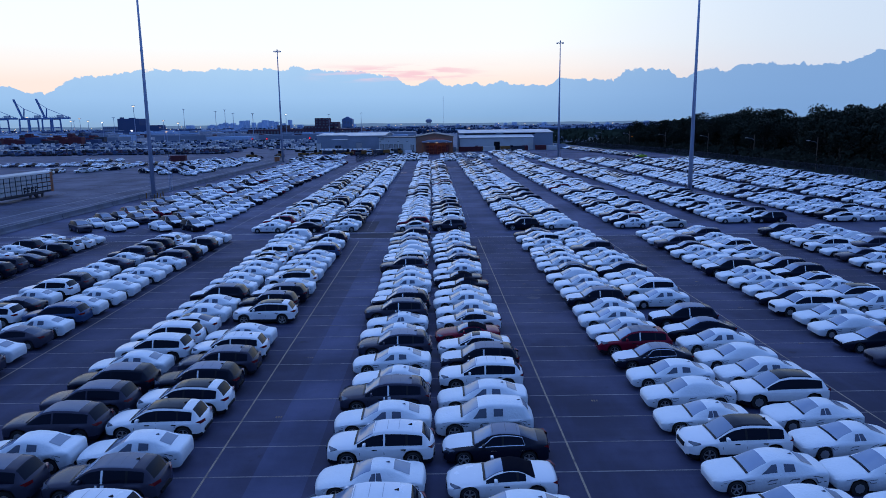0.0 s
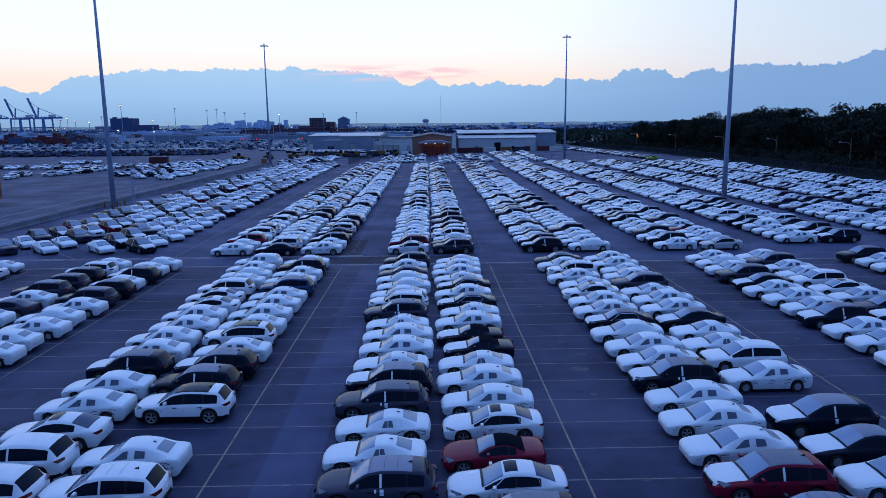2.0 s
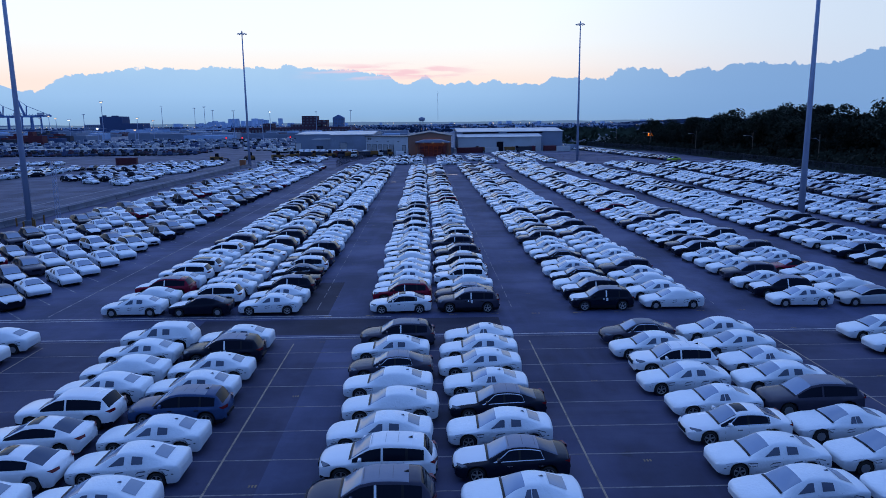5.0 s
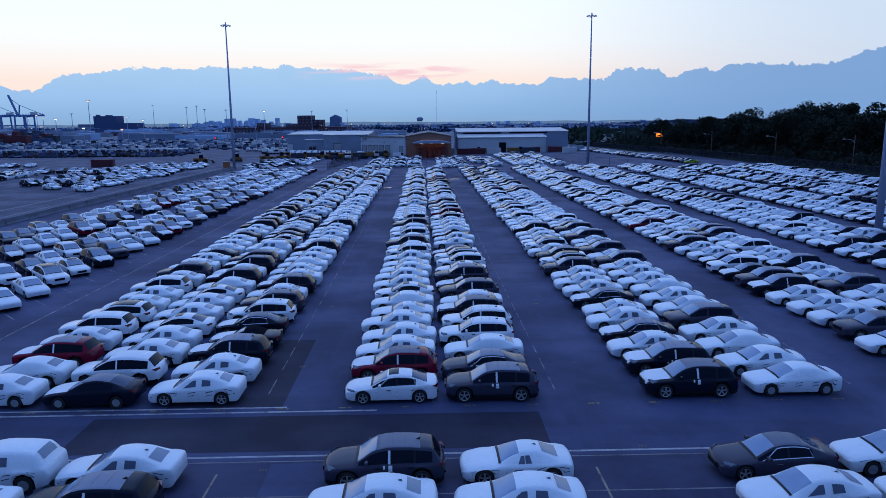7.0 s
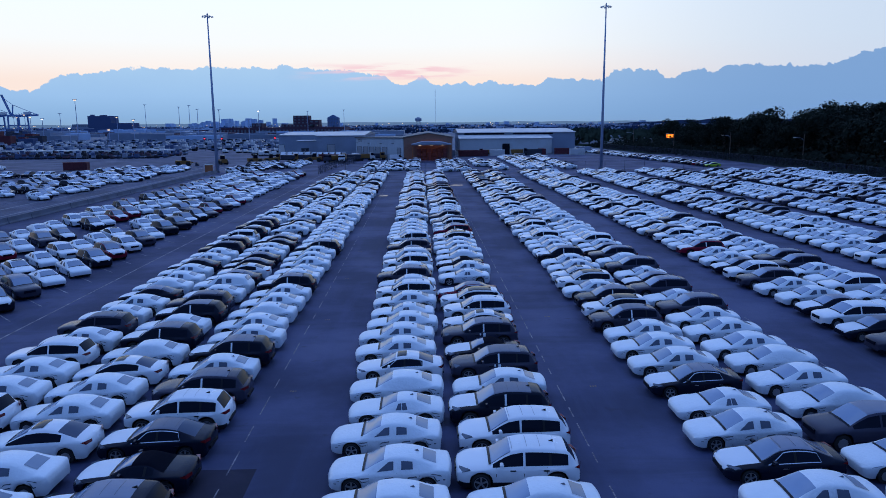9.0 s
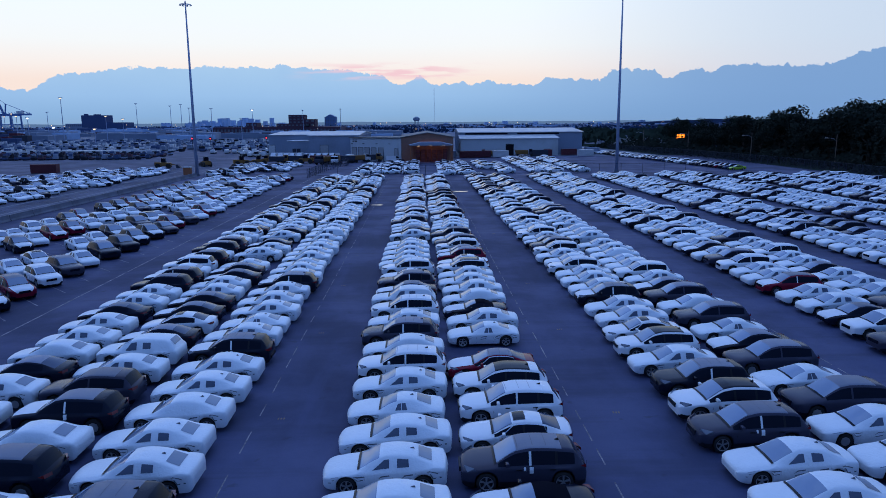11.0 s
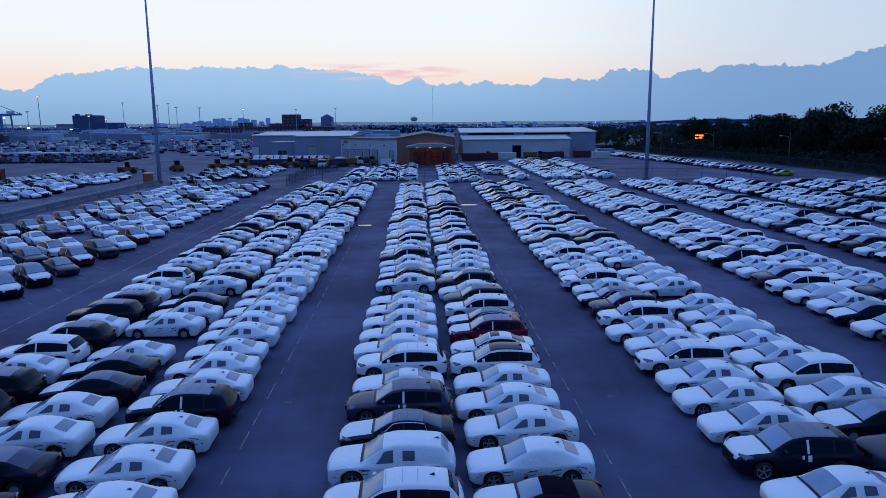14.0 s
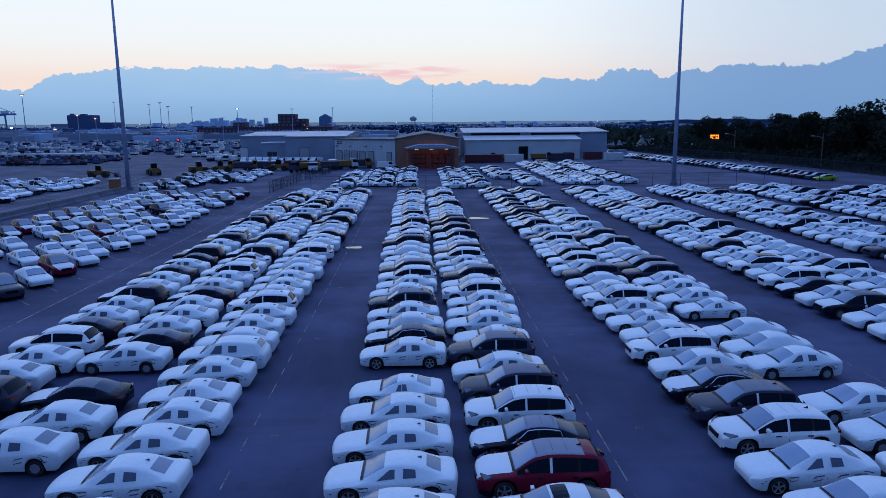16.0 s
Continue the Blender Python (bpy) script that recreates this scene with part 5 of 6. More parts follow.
# white hall with a row of doors on its long side, brick front with a canopy
hall = thing("warehouse", "white and brick warehouse hall with roller doors and canopy", "warehouse")
s = Shape()
s.box(-9.55, 8.6, 343.0, 343.5, 0, 8.2)
s.box(8.2, 8.6, 343.5, 420, 0, 8.2)
part("brick_wall", s, M["brick"], hall, "brown brick front wall")
gable_roof(-9.6, 8.7, 343.2, 400, 8.2, 1.6, hall, "roof_dark", "y", 0.4, "brick")
wing = thing("warehouse_wing", "white clad warehouse wing with a row of roller doors", "warehouse", at=pose(-9.7, 343.1, 0, 0, 0, -38.4))
wall_box(-24.4, -0.1, 0, 22, 8.0, wing, "panel_white")
for x in (-22.4, -19.2, -16.0, -12.8, -9.4):
    roller_door(x, -0.07, 2.2, 4.6, wing)
roller_door(-2.2, -0.07, 1.6, 4.4, wing)
for x in (-23.4, -17.6, -11.2, -5.2):
    s = Shape()
    s.box(x - 0.3, x + 0.3, -0.5, -0.05, 6.0, 6.2)
    part("wall_lamp", s, M["dark_steel"], wing)
s = Shape()
for a in (-23.2, -22.0):
    for z in (6.7, 7.2):
        s.box(a, a + 0.9, -0.10, -0.05, z, z + 0.25)
tagged(part("sign_bars", s, M["road_dark"], wing, "small unreadable lettering"), kind="stuff")
s = Shape()
s.box(-24.8, 0.2, -0.4, 22.4, 8.004, 8.35)
part("roof", s, M["roof_dark"], wing)
# the open lit shed under the canopy
s = Shape()
s.box(-6.5, 7.8, 334.5, 342.9, 5.7, 6.0)
s.prism([(-6.8, 6.0), (8.1, 6.0), (4.0, 6.9), (-3.0, 6.9)], 334.2, 342.9)
part("canopy", s, M["panel_blue"], hall, "blue-grey metal canopy")
for x in (-6.2, 7.5):
    s = Shape()
    s.box(x - 0.18, x + 0.18, 334.7, 335.06, 0, 5.7)
    part("canopy_post", s, M["rust_orange"], hall)
s = Shape()
s.box(-5.5, 7.0, 342.8, 342.96, 0.05, 5.5)
part("lit_opening", s, M["orange_wall"], hall, "warmly lit loading bay")
for i in range(6):
    for z in (0.0, 1.45, 2.9):
        s = Shape()
        s.box(-4.6 + i * 1.9, -3.1 + i * 1.9, 341.6, 342.6, z, z + 1.25 + 0.15 * ((i * 7) % 3 - 1))
        part("rack_crate", s, M["dark_brick"], hall)
s = Shape()
for i in range(3):
    s.box(-4 + i * 4.2, -3 + i * 4.2, 338, 338.3, 5.5, 5.62)
part("bay_lamp", s, M["glow_warm"], hall, "lit sodium lamps under the canopy")
bay = new("bay_light", bpy.data.lights.new("bay_light", "AREA"))
bay.data.energy, bay.data.size, bay.data.color = 150, 8, (1.0, 0.42, 0.14)
bay.matrix_world = look((0.8, 338.6, 5.4), (0.8, 341.5, 0))

west = thing("warehouse", "blue-grey metal clad warehouse with shallow roof", "warehouse")
wall_box(-46.5, -27.0, 372, 440, 8.6, west, "panel_blue")
gable_roof(-46.5, -27.0, 372, 440, 8.6, 1.2, west, "roof_grey", "x", 0.4, "panel_blue")
roller_door(-40.5, 371.93, 3.0, 5.0, west)
far_west = thing("warehouse", "long low blue-grey metal warehouse", "warehouse")
wall_box(-66.0, -47.5, 392, 450, 8.6, far_west, "panel_blue")
gable_roof(-66, -47.5, 392, 450, 8.6, 1.0, far_west, "roof_grey", "x", 0.4, "panel_blue")
roller_door(-65.0, 391.93, 2.6, 4.5, far_west, "box_white")
annexe = thing("annexe", "blue-grey clad annexe with dark doors", "shed")
wall_box(-56, -47.2, 380, 391.6, 6.4, annexe, "panel_blue")
s = Shape()
s.box(-56.3, -46.9, 379.7, 391.9, 6.404, 6.7)
part("roof", s, M["roof_grey"], annexe)
for x in (-53.5, -51.8):
    roller_door(x, 379.93, 1.2, 3.4, annexe, "dark_steel")

east = thing("warehouse", "long white warehouse with a raised roof and blue end", "warehouse")
wall_box(13.5, 53.4, 384, 396, 6.6, east, "panel_white")
s = Shape()
s.add([(13.0, 383.5, 6.62), (53.9, 383.5, 6.62), (53.9, 396, 8.0), (13.0, 396, 8.0), (13.0, 383.5, 6.85), (53.9, 383.5, 6.85), (53.9, 396, 8.2), (13.0, 396, 8.2)],
      [(3, 2, 1, 0), (4, 5, 6, 7), (0, 1, 5, 4), (1, 2, 6, 5), (2, 3, 7, 6), (3, 0, 4, 7)])
part("lean_to_roof", s, M["roof_grey"], east)
wall_box(13.6, 66, 396.02, 440, 9.0, east, "panel_blue")
s = Shape()
for a, b in ((16, 34), (38, 56)):
    s.box(a, b, 395.9, 396.0, 8.25, 8.9)
part("clerestory_window", s, M["glass"], east, "dark strip of roof windows")
gable_roof(13.6, 66, 396, 440, 9.0, 1.5, east, "roof_grey", "x", 0.5, "panel_blue")
roller_door(33.5, 383.93, 3.0, 4.4, east, "under")

# ---------------------------------------------------------------- containers, vehicles and plant before the warehouses
def container(x, y, turn, col, ln=6.1):
    root = thing("shipping_container", "corrugated steel container standing on the yard", "container", "containers by the warehouses", pose(x, y, 0, 0, 0, turn))
    s = Shape()
    s.box(-ln / 2, ln / 2, -1.2, 1.2, 0.12, 2.55)
    q = -ln / 2 + 0.2
    while q < ln / 2 - 0.2:
        for y0 in (-1.23, 1.19):
            s.box(q, q + 0.12, y0, y0 + 0.04, 0.25, 2.45)
        q += 0.28
    part("body", s, M[col], root)
    for a in (-ln / 2, ln / 2 - 0.16):
        for b in (-1.22, 1.06):
            s = Shape()
            s.box(a, a + 0.16, b, b + 0.16, 0, 2.62)
            part("corner_post", s, M[col], root)


for c in ((15, 366, 0, "rust"), (21, 367, 0, "rust"), (28, 368, 0, "box_white"), (57, 380, 0, "rust"), (62, 372, 0, "box_white"), (9.5, 372, 90, "far_block"),
          (-33, 338, 0, "rust"), (-38, 341, 0, "rust"), (-28, 346, 90, "box_white"), (-110, 300, 5, "rust", 7), (70, 395, 20, "panel_blue"), (44, 372, 0, "dark_steel"), (48, 377, 90, "rust")):
    container(*c)


def van(x, y, turn, col="paint_white"):
    root = thing("van", "white delivery van parked by the warehouse", "van", "vans", pose(x, y, 0, 0, 0, turn))
    s = Shape()
    s.prism([(-2.6, 0.35), (2.7, 0.35), (2.7, 2.1), (2.5, 2.2), (-1.2, 2.2), (-1.9, 1.35), (-2.6, 1.1)], -0.95, 0.95)
    part("body", s, M[col], root)
    s = Shape()
    s.prism([(-1.86, 1.4), (-1.24, 2.14), (-0.6, 2.14), (-0.6, 1.4)], -0.962, 0.962)
    part("cab_window", s, M["glass"], root)
    for xw in (-1.7, 1.7):
        for sgn in (1, -1):
            s = Shape()
            s.tube((xw, sgn * 0.75, 0.36), (xw, sgn * 0.98, 0.36), 0.36, n=12)
            part("wheel", s, M["tyre"], root)


for p in ((-60, 372, 90), (-57.5, 373, 90), (-55, 372, 90), (-52.5, 371, 85), (-50, 372, 90), (-46, 366, 60), (-43.5, 367, 60), (-41, 366.5, 62), (-38.5, 367, 60), (-36, 366, 64), (-12, 339.5, 180)):
    van(*p)


def truck(x, y, turn, col):
    root = thing("dump_truck", "yellow works truck with tipper body", "truck", "works vehicles", pose(x, y, 0, 0, 0, turn))
    s = Shape()
    s.box(-3.6, 3.6, -0.5, 0.5, 0.7, 1.0)
    part("chassis", s, M["dark_steel"], root)
    s = Shape()
    s.prism([(-3.6, 0.8), (-1.7, 0.8), (-1.7, 2.9), (-2.9, 2.9), (-3.2, 1.9), (-3.6, 1.8)], -1.15, 1.15)
    part("cab", s, M[col], root)
    s = Shape()
    s.prism([(-1.5, 1.05), (3.4, 1.05), (3.8, 2.4), (-1.5, 2.5)], -1.2, 1.2)
    part("tipper_body", s, M["yellow_machine"] if col != "yellow_machine" else M["dark_steel"], root)
    s = Shape()
    s.prism([(-3.22, 1.95), (-2.92, 2.8), (-2.0, 2.8), (-2.0, 1.95)], -1.16, 1.16)
    part("cab_window", s, M["glass"], root)
    for xw in (-2.7, 1.4, 2.6):
        for sgn in (1, -1):
            s = Shape()
            s.tube((xw, sgn * 0.85, 0.5), (xw, sgn * 1.18, 0.5), 0.5, n=12)
            part("wheel", s, M["tyre"], root)


for p in ((-29, 337, 15, "yellow_machine"), (-24, 341, 200, "box_white"), (-20, 345, 170, "yellow_machine"), (-35, 331, 60, "dark_steel"), (-47, 340, 20, "yellow_machine"), (-53, 338, 10, "yellow_machine"), (24, 372, 0, "rust"), (38, 373, 170, "dark_steel"), (-31, 330, 90, "paint_white")):
    truck(*p)


def digger(x, y, turn):
    root = thing("wheel_loader", "yellow wheel loader parked on the yard", "loader", "works vehicles", pose(x, y, 0, 0, 0, turn))
    s = Shape()
    s.prism([(-2.6, 0.7), (2.2, 0.7), (2.2, 1.7), (0.3, 1.8), (-2.6, 1.9)], -0.9, 0.9)
    part("body", s, M["yellow_machine"], root)
    s = Shape()
    s.prism([(-0.6, 1.8), (0.8, 1.8), (0.6, 3.1), (-0.6, 3.1)], -0.7, 0.7)
    part("cab", s, M["glass"], root)
    s = Shape()
    s.tube((1.8, 0, 1.4), (4.0, 0, 0.8), 0.16, n=6)
    part("boom", s, M["yellow_machine"], root)
    s = Shape()
    s.prism([(3.8, 0.1), (5.0, 0.1), (4.2, 1.2), (3.8, 1.1)], -1.3, 1.3)
    part("bucket", s, M["dark_steel"], root)
    for xw in (-1.6, 1.5):
        for sgn in (1, -1):
            s = Shape()
            s.tube((xw, sgn * 0.85, 0.75), (xw, sgn * 1.35, 0.75), 0.75, n=14)
            part("wheel", s, M["tyre"], root)


for p in ((-62, 330, 30), (-57, 333, 200), (-72, 325, 120), (-42, 337, 180), (-83, 318, 10)):
    digger(*p)

# ---------------------------------------------------------------- fences
def wire_fence(name, pts, h, gap, label, solid=False):
    root = thing(name, label, "fence")
    post = Shape()
    post.tube((0, 0, 0), (0, 0, h), 0.05, n=6)
    me = post.mesh("fence_post", [M["dark_steel"]])
    for (xa, ya), (xb, yb) in zip(pts, pts[1:]):
        d = math.hypot(xb - xa, yb - ya)
        n = max(1, int(d / gap))
        for q in range(n):
            part("fence_post", me, None, root, at=pose(xa + (xb - xa) * q / n, ya + (yb - ya) * q / n, 0))
        ux, uy = (xb - xa) / d, (yb - ya) / d
        s = Shape()
        for z in (0.15, h - 0.1, h):
            s.tube((xa, ya, z), (xb, yb, z), 0.018, n=4)
        if solid:
            step = 0.28
            q = 0.0
            while q < d:
                for dz in (1, -1):
                    z0, z1 = (0.15, h - 0.1) if dz == 1 else (h - 0.1, 0.15)
                    e = min(d, q + (h - 0.25))
                    s.tube((xa + ux * q, ya + uy * q, z0), (xa + ux * e, ya + uy * e, z0 + (z1 - z0) * (e - q) / (h - 0.25)), 0.011, n=3, caps=False)
                q += step
        part("wire", s, M["dark_steel"], root)


wire_fence("wire_fence", [(-30, 279), (84, 279)], 2.6, 5.5, "tall thin wire fence across the lot")
wire_fence("mesh_fence", [(-31, 272), (-29.5, 300), (-26, 325)], 2.4, 2.6, "brown chain-link fence with dense mesh", True)
wire_fence("perimeter_fence", [(103, 40), (103, 300), (97, 362), (86, 430)], 2.8, 3.2, "dark chain-link perimeter fence by the woods", True)

# ---------------------------------------------------------------- woods
def crown_mesh(seed, r, h, leaves):
    rr = random.Random(seed)
    lobes = []
    for q in range(11):
        a, z = rr.uniform(0, 6.283), rr.uniform(-0.35, 0.5)
        d = rr.uniform(0.15, 0.72) * (1 - 0.6 * max(0, z))
        lobes.append((Vector((d * r * math.cos(a), d * r * math.sin(a), z * h)), rr.uniform(0.28, 0.5) * r))
    v, f = [], []
    for q in range(leaves):
        c, rad = rr.choice(lobes)
        n = Vector((rr.gauss(0, 1), rr.gauss(0, 1), rr.gauss(0.2, 1))).normalized()
        p = c + n * rad * rr.uniform(0.75, 1.08)
        k = (n + Vector((rr.uniform(-0.8, 0.8), rr.uniform(-0.8, 0.8), rr.uniform(-0.8, 0.8)))).normalized()
        a = k.orthogonal().normalized()
        b = k.cross(a)
        sz = rr.uniform(0.22, 0.46)
        base = len(v)
        v += [p + a * sz, p + b * sz * 0.6, p - a * sz, p - b * sz * 0.6]
        f.append((base, base + 1, base + 2, base + 3))
    return make_mesh("crown", v, f, [M["leaf"]])


def trunk_mesh(seed, h, r):
    rr = random.Random(seed)
    s = Shape()
    s.tube((0, 0, -0.3), (0.2, 0.1, h * 0.55), 0.32, 0.18, 8)
    for q in range(6):
        a = rr.uniform(0, 6.283)
        z = h * rr.uniform(0.3, 0.55)
        s.tube((0.1, 0.05, z), (r * 0.6 * math.cos(a), r * 0.6 * math.sin(a), z + h * rr.uniform(0.15, 0.3)), 0.12, 0.04, 6)
    return s.mesh("trunk", [M["bark"]], True)


CROWNS = [crown_mesh(q, 4.8, 7.0, 1450) for q in range(5)]
TRUNKS = [trunk_mesh(q, 12, 4.6) for q in range(5)]
tr = random.Random(5)


def tree(x, y, size, q):
    root = thing("tree", "dark broad-leaved tree with a dense uneven crown", "tree", "woods beside the lot", pose(x, y, 0, 0, 0, tr.uniform(0, 360)))
    k = Matrix.Diagonal((size, size, size, 1))
    part("trunk", TRUNKS[q], None, root, at=k)
    part("crown", CROWNS[q], None, root, at=Matrix.Translation((0, 0, 7.9 * size)) @ Matrix.Diagonal((size * 1.1, size * 1.1, size, 1)))


for i in range(190):
    y = 85 + 395 * (i / 189) + tr.uniform(-3, 3)
    lane = tr.random()
    x = 115 + lane * 46 - max(0, y - 300) * 0.12
    big = 1.02 + 0.5 * lane + tr.uniform(-0.15, 0.2)
    if y >= 358:
        big *= 0.72
    if y > 395 and lane < 0.75:
        continue
    tree(x, y, big, i % 5)
for i in range(18):
    tree(122 + tr.uniform(0, 30), 304 + 3.0 * i + tr.uniform(-2, 2), tr.uniform(1.0, 1.25) - 0.008 * i, i % 5)
# undergrowth in front of and between the trunks
v, f = [], []
ur = random.Random(11)
for i in range(26000):
    y = ur.uniform(60, 470)
    x = 107 + ur.random() ** 1.4 * 60 - max(0, y - 300) * 0.12
    hgt = (2.6 + 3.4 * noise.noise((x * 0.11, y * 0.11, 0)) + 0.09 * (x - 105)) * 1.2
    z = max(0.2, hgt * ur.random() ** 0.5)
    a = Vector((ur.gauss(0, 1), ur.gauss(0, 1), ur.gauss(0, 0.7))).normalized()
    b = a.orthogonal().normalized()
    sz = ur.uniform(0.35, 0.8)
    p = Vector((x, y, z))
    n = len(v)
    v += [p + a * sz, p + b * sz * 0.7, p - a * sz, p - b * sz * 0.7]
    f.append((n, n + 1, n + 2, n + 3))
single("undergrowth", make_mesh("undergrowth", v, f, [M["shrub"]]), None, "dark tangled shrubs along the wood edge", "shrubs", kind="stuff")
g = Shape()
g.add([(104, 40, -0.02), (400, 40, -0.02), (400, 520, -0.02), (84, 520, -0.02), (98, 300, -0.02)], [(0, 1, 2, 3, 4)])
single("wood_floor", g, M["far_wood"], "dark soil and leaf litter under the trees", "ground", kind="structure")


def street_lamp(x, y):
    root = thing("street_lamp", "wooden utility pole with a cobra-head lamp arm", "street lamp", "street lamps by the woods", pose(x, y, 0))
    s = Shape()
    s.tube((0, 0, 0), (0, 0, 9.5), 0.15, 0.11, 8)
    part("pole", s, M["wood"], root)
    s = Shape()
    for a, b in (((0, 0, 7.6), (-0.9, 0, 8.3)), ((-0.9, 0, 8.3), (-2.6, 0, 8.5))):
        s.tube(a, b, 0.045, n=6)
    part("arm", s, M["steel"], root)
    s = Shape()
    s.box(-3.3, -2.5, -0.16, 0.16, 8.4, 8.58, 0, 0.05)
    part("lamp_head", s, M["dim"], root)


for y in (165, 205, 246, 288, 330, 372, 412):
    street_lamp(112 - max(0, y - 300) * 0.13, y)

# amber message board on the road beyond
board = thing("message_board", "dark roadside board with glowing amber lettering", "sign", at=pose(125, 441, 0, 0, 0, 0))
s = Shape()
s.tube((-1.6, 0, 0), (-1.6, 0, 4.5), 0.12, n=6)
s.tube((1.6, 0, 0), (1.6, 0, 4.5), 0.12, n=6)
part("post", s, M["dark_steel"], board)
s = Shape()
s.box(-2.4, 2.4, -0.2, 0.2, 4.4, 7.2)
part("panel", s, M["trim"], board)
for z in (5.0, 6.0):
    for q in range(5):
        s = Shape()
        s.box(-1.9 + q * 0.8, -1.35 + q * 0.8, -0.25, -0.21, z, z + 0.75)
        part("amber_bar", s, M["glow_orange"], board, "glowing amber bar")

# ---------------------------------------------------------------- the port and the town beyond
def yard_light(x, y, h, glow):
    root = thing("yard_light", "tall port lighting mast", "lamp post", "port lighting masts", pose(x, y, 0))
    s = Shape()
    s.tube((0, 0, 0), (0, 0, h), 0.35, 0.18, 8)
    s.box(-1.4, 1.4, -0.3, 0.3, h, h + 0.4)
    part("pole", s, M["steel"], root)
    s = Shape()
    s.tube((0, -0.4, h - 0.55), (0, -0.4, h - 0.05), 0.75 if glow else 0.5, n=10)
    part("lamp_head", s, M[glow] if glow else M["dim"], root, "lit lamp" if glow else "")


for x, y, h, gl in ((-254, 600, 32, "glow_warm"), (-342, 700, 21, "glow_warm"), (-319, 705, 24, ""), (-269, 702, 20.5, "glow_warm"), (-250, 690, 18, "glow_warm"), (-356, 700, 21, ""), (-300, 640, 19, "glow_white"),
                    (-380, 760, 24, "glow_warm"), (-410, 800, 22, "glow_warm"), (-235, 760, 30, ""), (-222, 750, 31, ""), (-205, 720, 27, ""), (-180, 700, 26, ""), (-160, 760, 26, "glow_white"), (-430, 700, 20, "glow_warm"),
                    (-120, 800, 26, ""), (-140, 640, 17, ""), (-290, 820, 34, ""), (-90, 860, 28, ""), (-470, 820, 27, "glow_warm"), (-240, 560, 12, "glow_white"), (-205, 540, 11, "glow_warm")):
    yard_light(x, y, h, gl)


def signal(x, y):
    root = thing("traffic_signal", "traffic signal showing red", "traffic light", "signals at the gate", pose(x, y, 0))
    s = Shape()
    s.tube((0, 0, 0), (0, 0, 5.5), 0.1, n=6)
    part("post", s, M["dark_steel"], root)
    s = Shape()
    s.box(-0.5, 0.5, -0.25, 0.25, 5.5, 7.0)
    part("housing", s, M["trim"], root)
    s = Shape()
    s.tube((0, -0.26, 6.3), (0, -0.4, 6.3), 0.36, n=10)
    part("red_lens", s, M["glow_red"], root, "lit red lens")


for x, y in ((-118, 455), (-108, 452), (-82, 460)):
    signal(x, y)


def crane(x, y, yaw):
    root = thing("quay_crane", "blue ship-to-shore container crane with raised boom", "crane", "quay cranes", pose(x, y, 0, 0, 0, yaw) @ Matrix.Diagonal((1.4, 1.4, 1.25, 1)))
    s = Shape()
    for a in (-9, 9):
        for b in (-13, 13):
            s.tube((a, b, 0), (a * 0.9, b, 30), 1.3, n=6)
    for b in (-13, 13):
        s.tube((-9, b, 12), (9, b, 12), 1.0, n=6)
        s.tube((-9, b, 28), (9, b, 28), 1.1, n=6)
    part("portal", s, M["crane_blue"], root)
    s = Shape()
    s.box(-32, 12, -2, 2, 28, 31)
    for q in range(9):
        s.tube((-30 + q * 4.6, -2, 31), (-28 + q * 4.6, -2, 33), 0.4, n=4)
    part("trolley_girder", s, M["crane_blue"], root)
    s = Shape()
    for b in (-1.5, 1.5):
        s.tube((10, b, 30), (22, b, 66), 1.1, n=5)
    for q in range(9):
        f0 = q / 9
        s.tube((10 + 12 * f0, -1.5, 30 + 36 * f0), (10 + 12 * (f0 + 0.11), 1.5, 30 + 36 * (f0 + 0.11)), 0.45, n=4)
    part("boom", s, M["crane_blue"], root, "boom raised to the sky")
    s = Shape()
    s.tube((8, 0, 31), (6, 0, 48), 1.1, n=5)
    s.tube((6, 0, 48), (-30, 0, 31), 0.45, n=4)
    s.tube((6, 0, 48), (20, 0, 60), 0.4, n=4)
    part("apex_frame", s, M["crane_blue"], root)
    s = Shape()
    s.box(-20, -11, -3, 3, 31.004, 35.5)
    part("machine_house", s, M["box_white"], root)


for x, y in ((-1043, 1700), (-978, 1712), (-912, 1690)):
    crane(x, y, 180)


def block_building(name, label, parts, x, y, cat="building"):
    """parts: (x0, x1, depth, z0, z1, material, storeys)"""
    root = thing(name, label, cat, at=pose(x, y, 0))
    for x0, x1, dep, z0, z1, mat, st in parts:
        s = Shape()
        s.box(x0, x1, 0, dep, z0, z1)
        part("wall", s, M[mat], root)
        if st:
            hh = (z1 - z0) / st
            cols = max(2, int((x1 - x0) / 4))
            s = Shape()
            for q in range(st):
                for c in range(cols):
                    a = x0 + (c + 0.25) * (x1 - x0) / cols
                    s.box(a, a + 0.5 * (x1 - x0) / cols, -0.15, -0.02, z0 + hh * (q + 0.3), z0 + hh * (q + 0.75))
            part("windows", s, M["slit"], root)
    return root


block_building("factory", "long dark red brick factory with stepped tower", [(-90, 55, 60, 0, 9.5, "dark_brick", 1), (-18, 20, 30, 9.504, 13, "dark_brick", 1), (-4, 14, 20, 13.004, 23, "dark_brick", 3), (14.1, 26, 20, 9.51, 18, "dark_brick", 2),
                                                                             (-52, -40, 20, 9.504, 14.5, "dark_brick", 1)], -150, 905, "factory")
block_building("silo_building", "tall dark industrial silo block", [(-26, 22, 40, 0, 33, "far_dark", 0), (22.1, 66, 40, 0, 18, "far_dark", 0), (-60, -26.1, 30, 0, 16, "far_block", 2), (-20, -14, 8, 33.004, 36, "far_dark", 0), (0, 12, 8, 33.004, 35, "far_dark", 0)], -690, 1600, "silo")
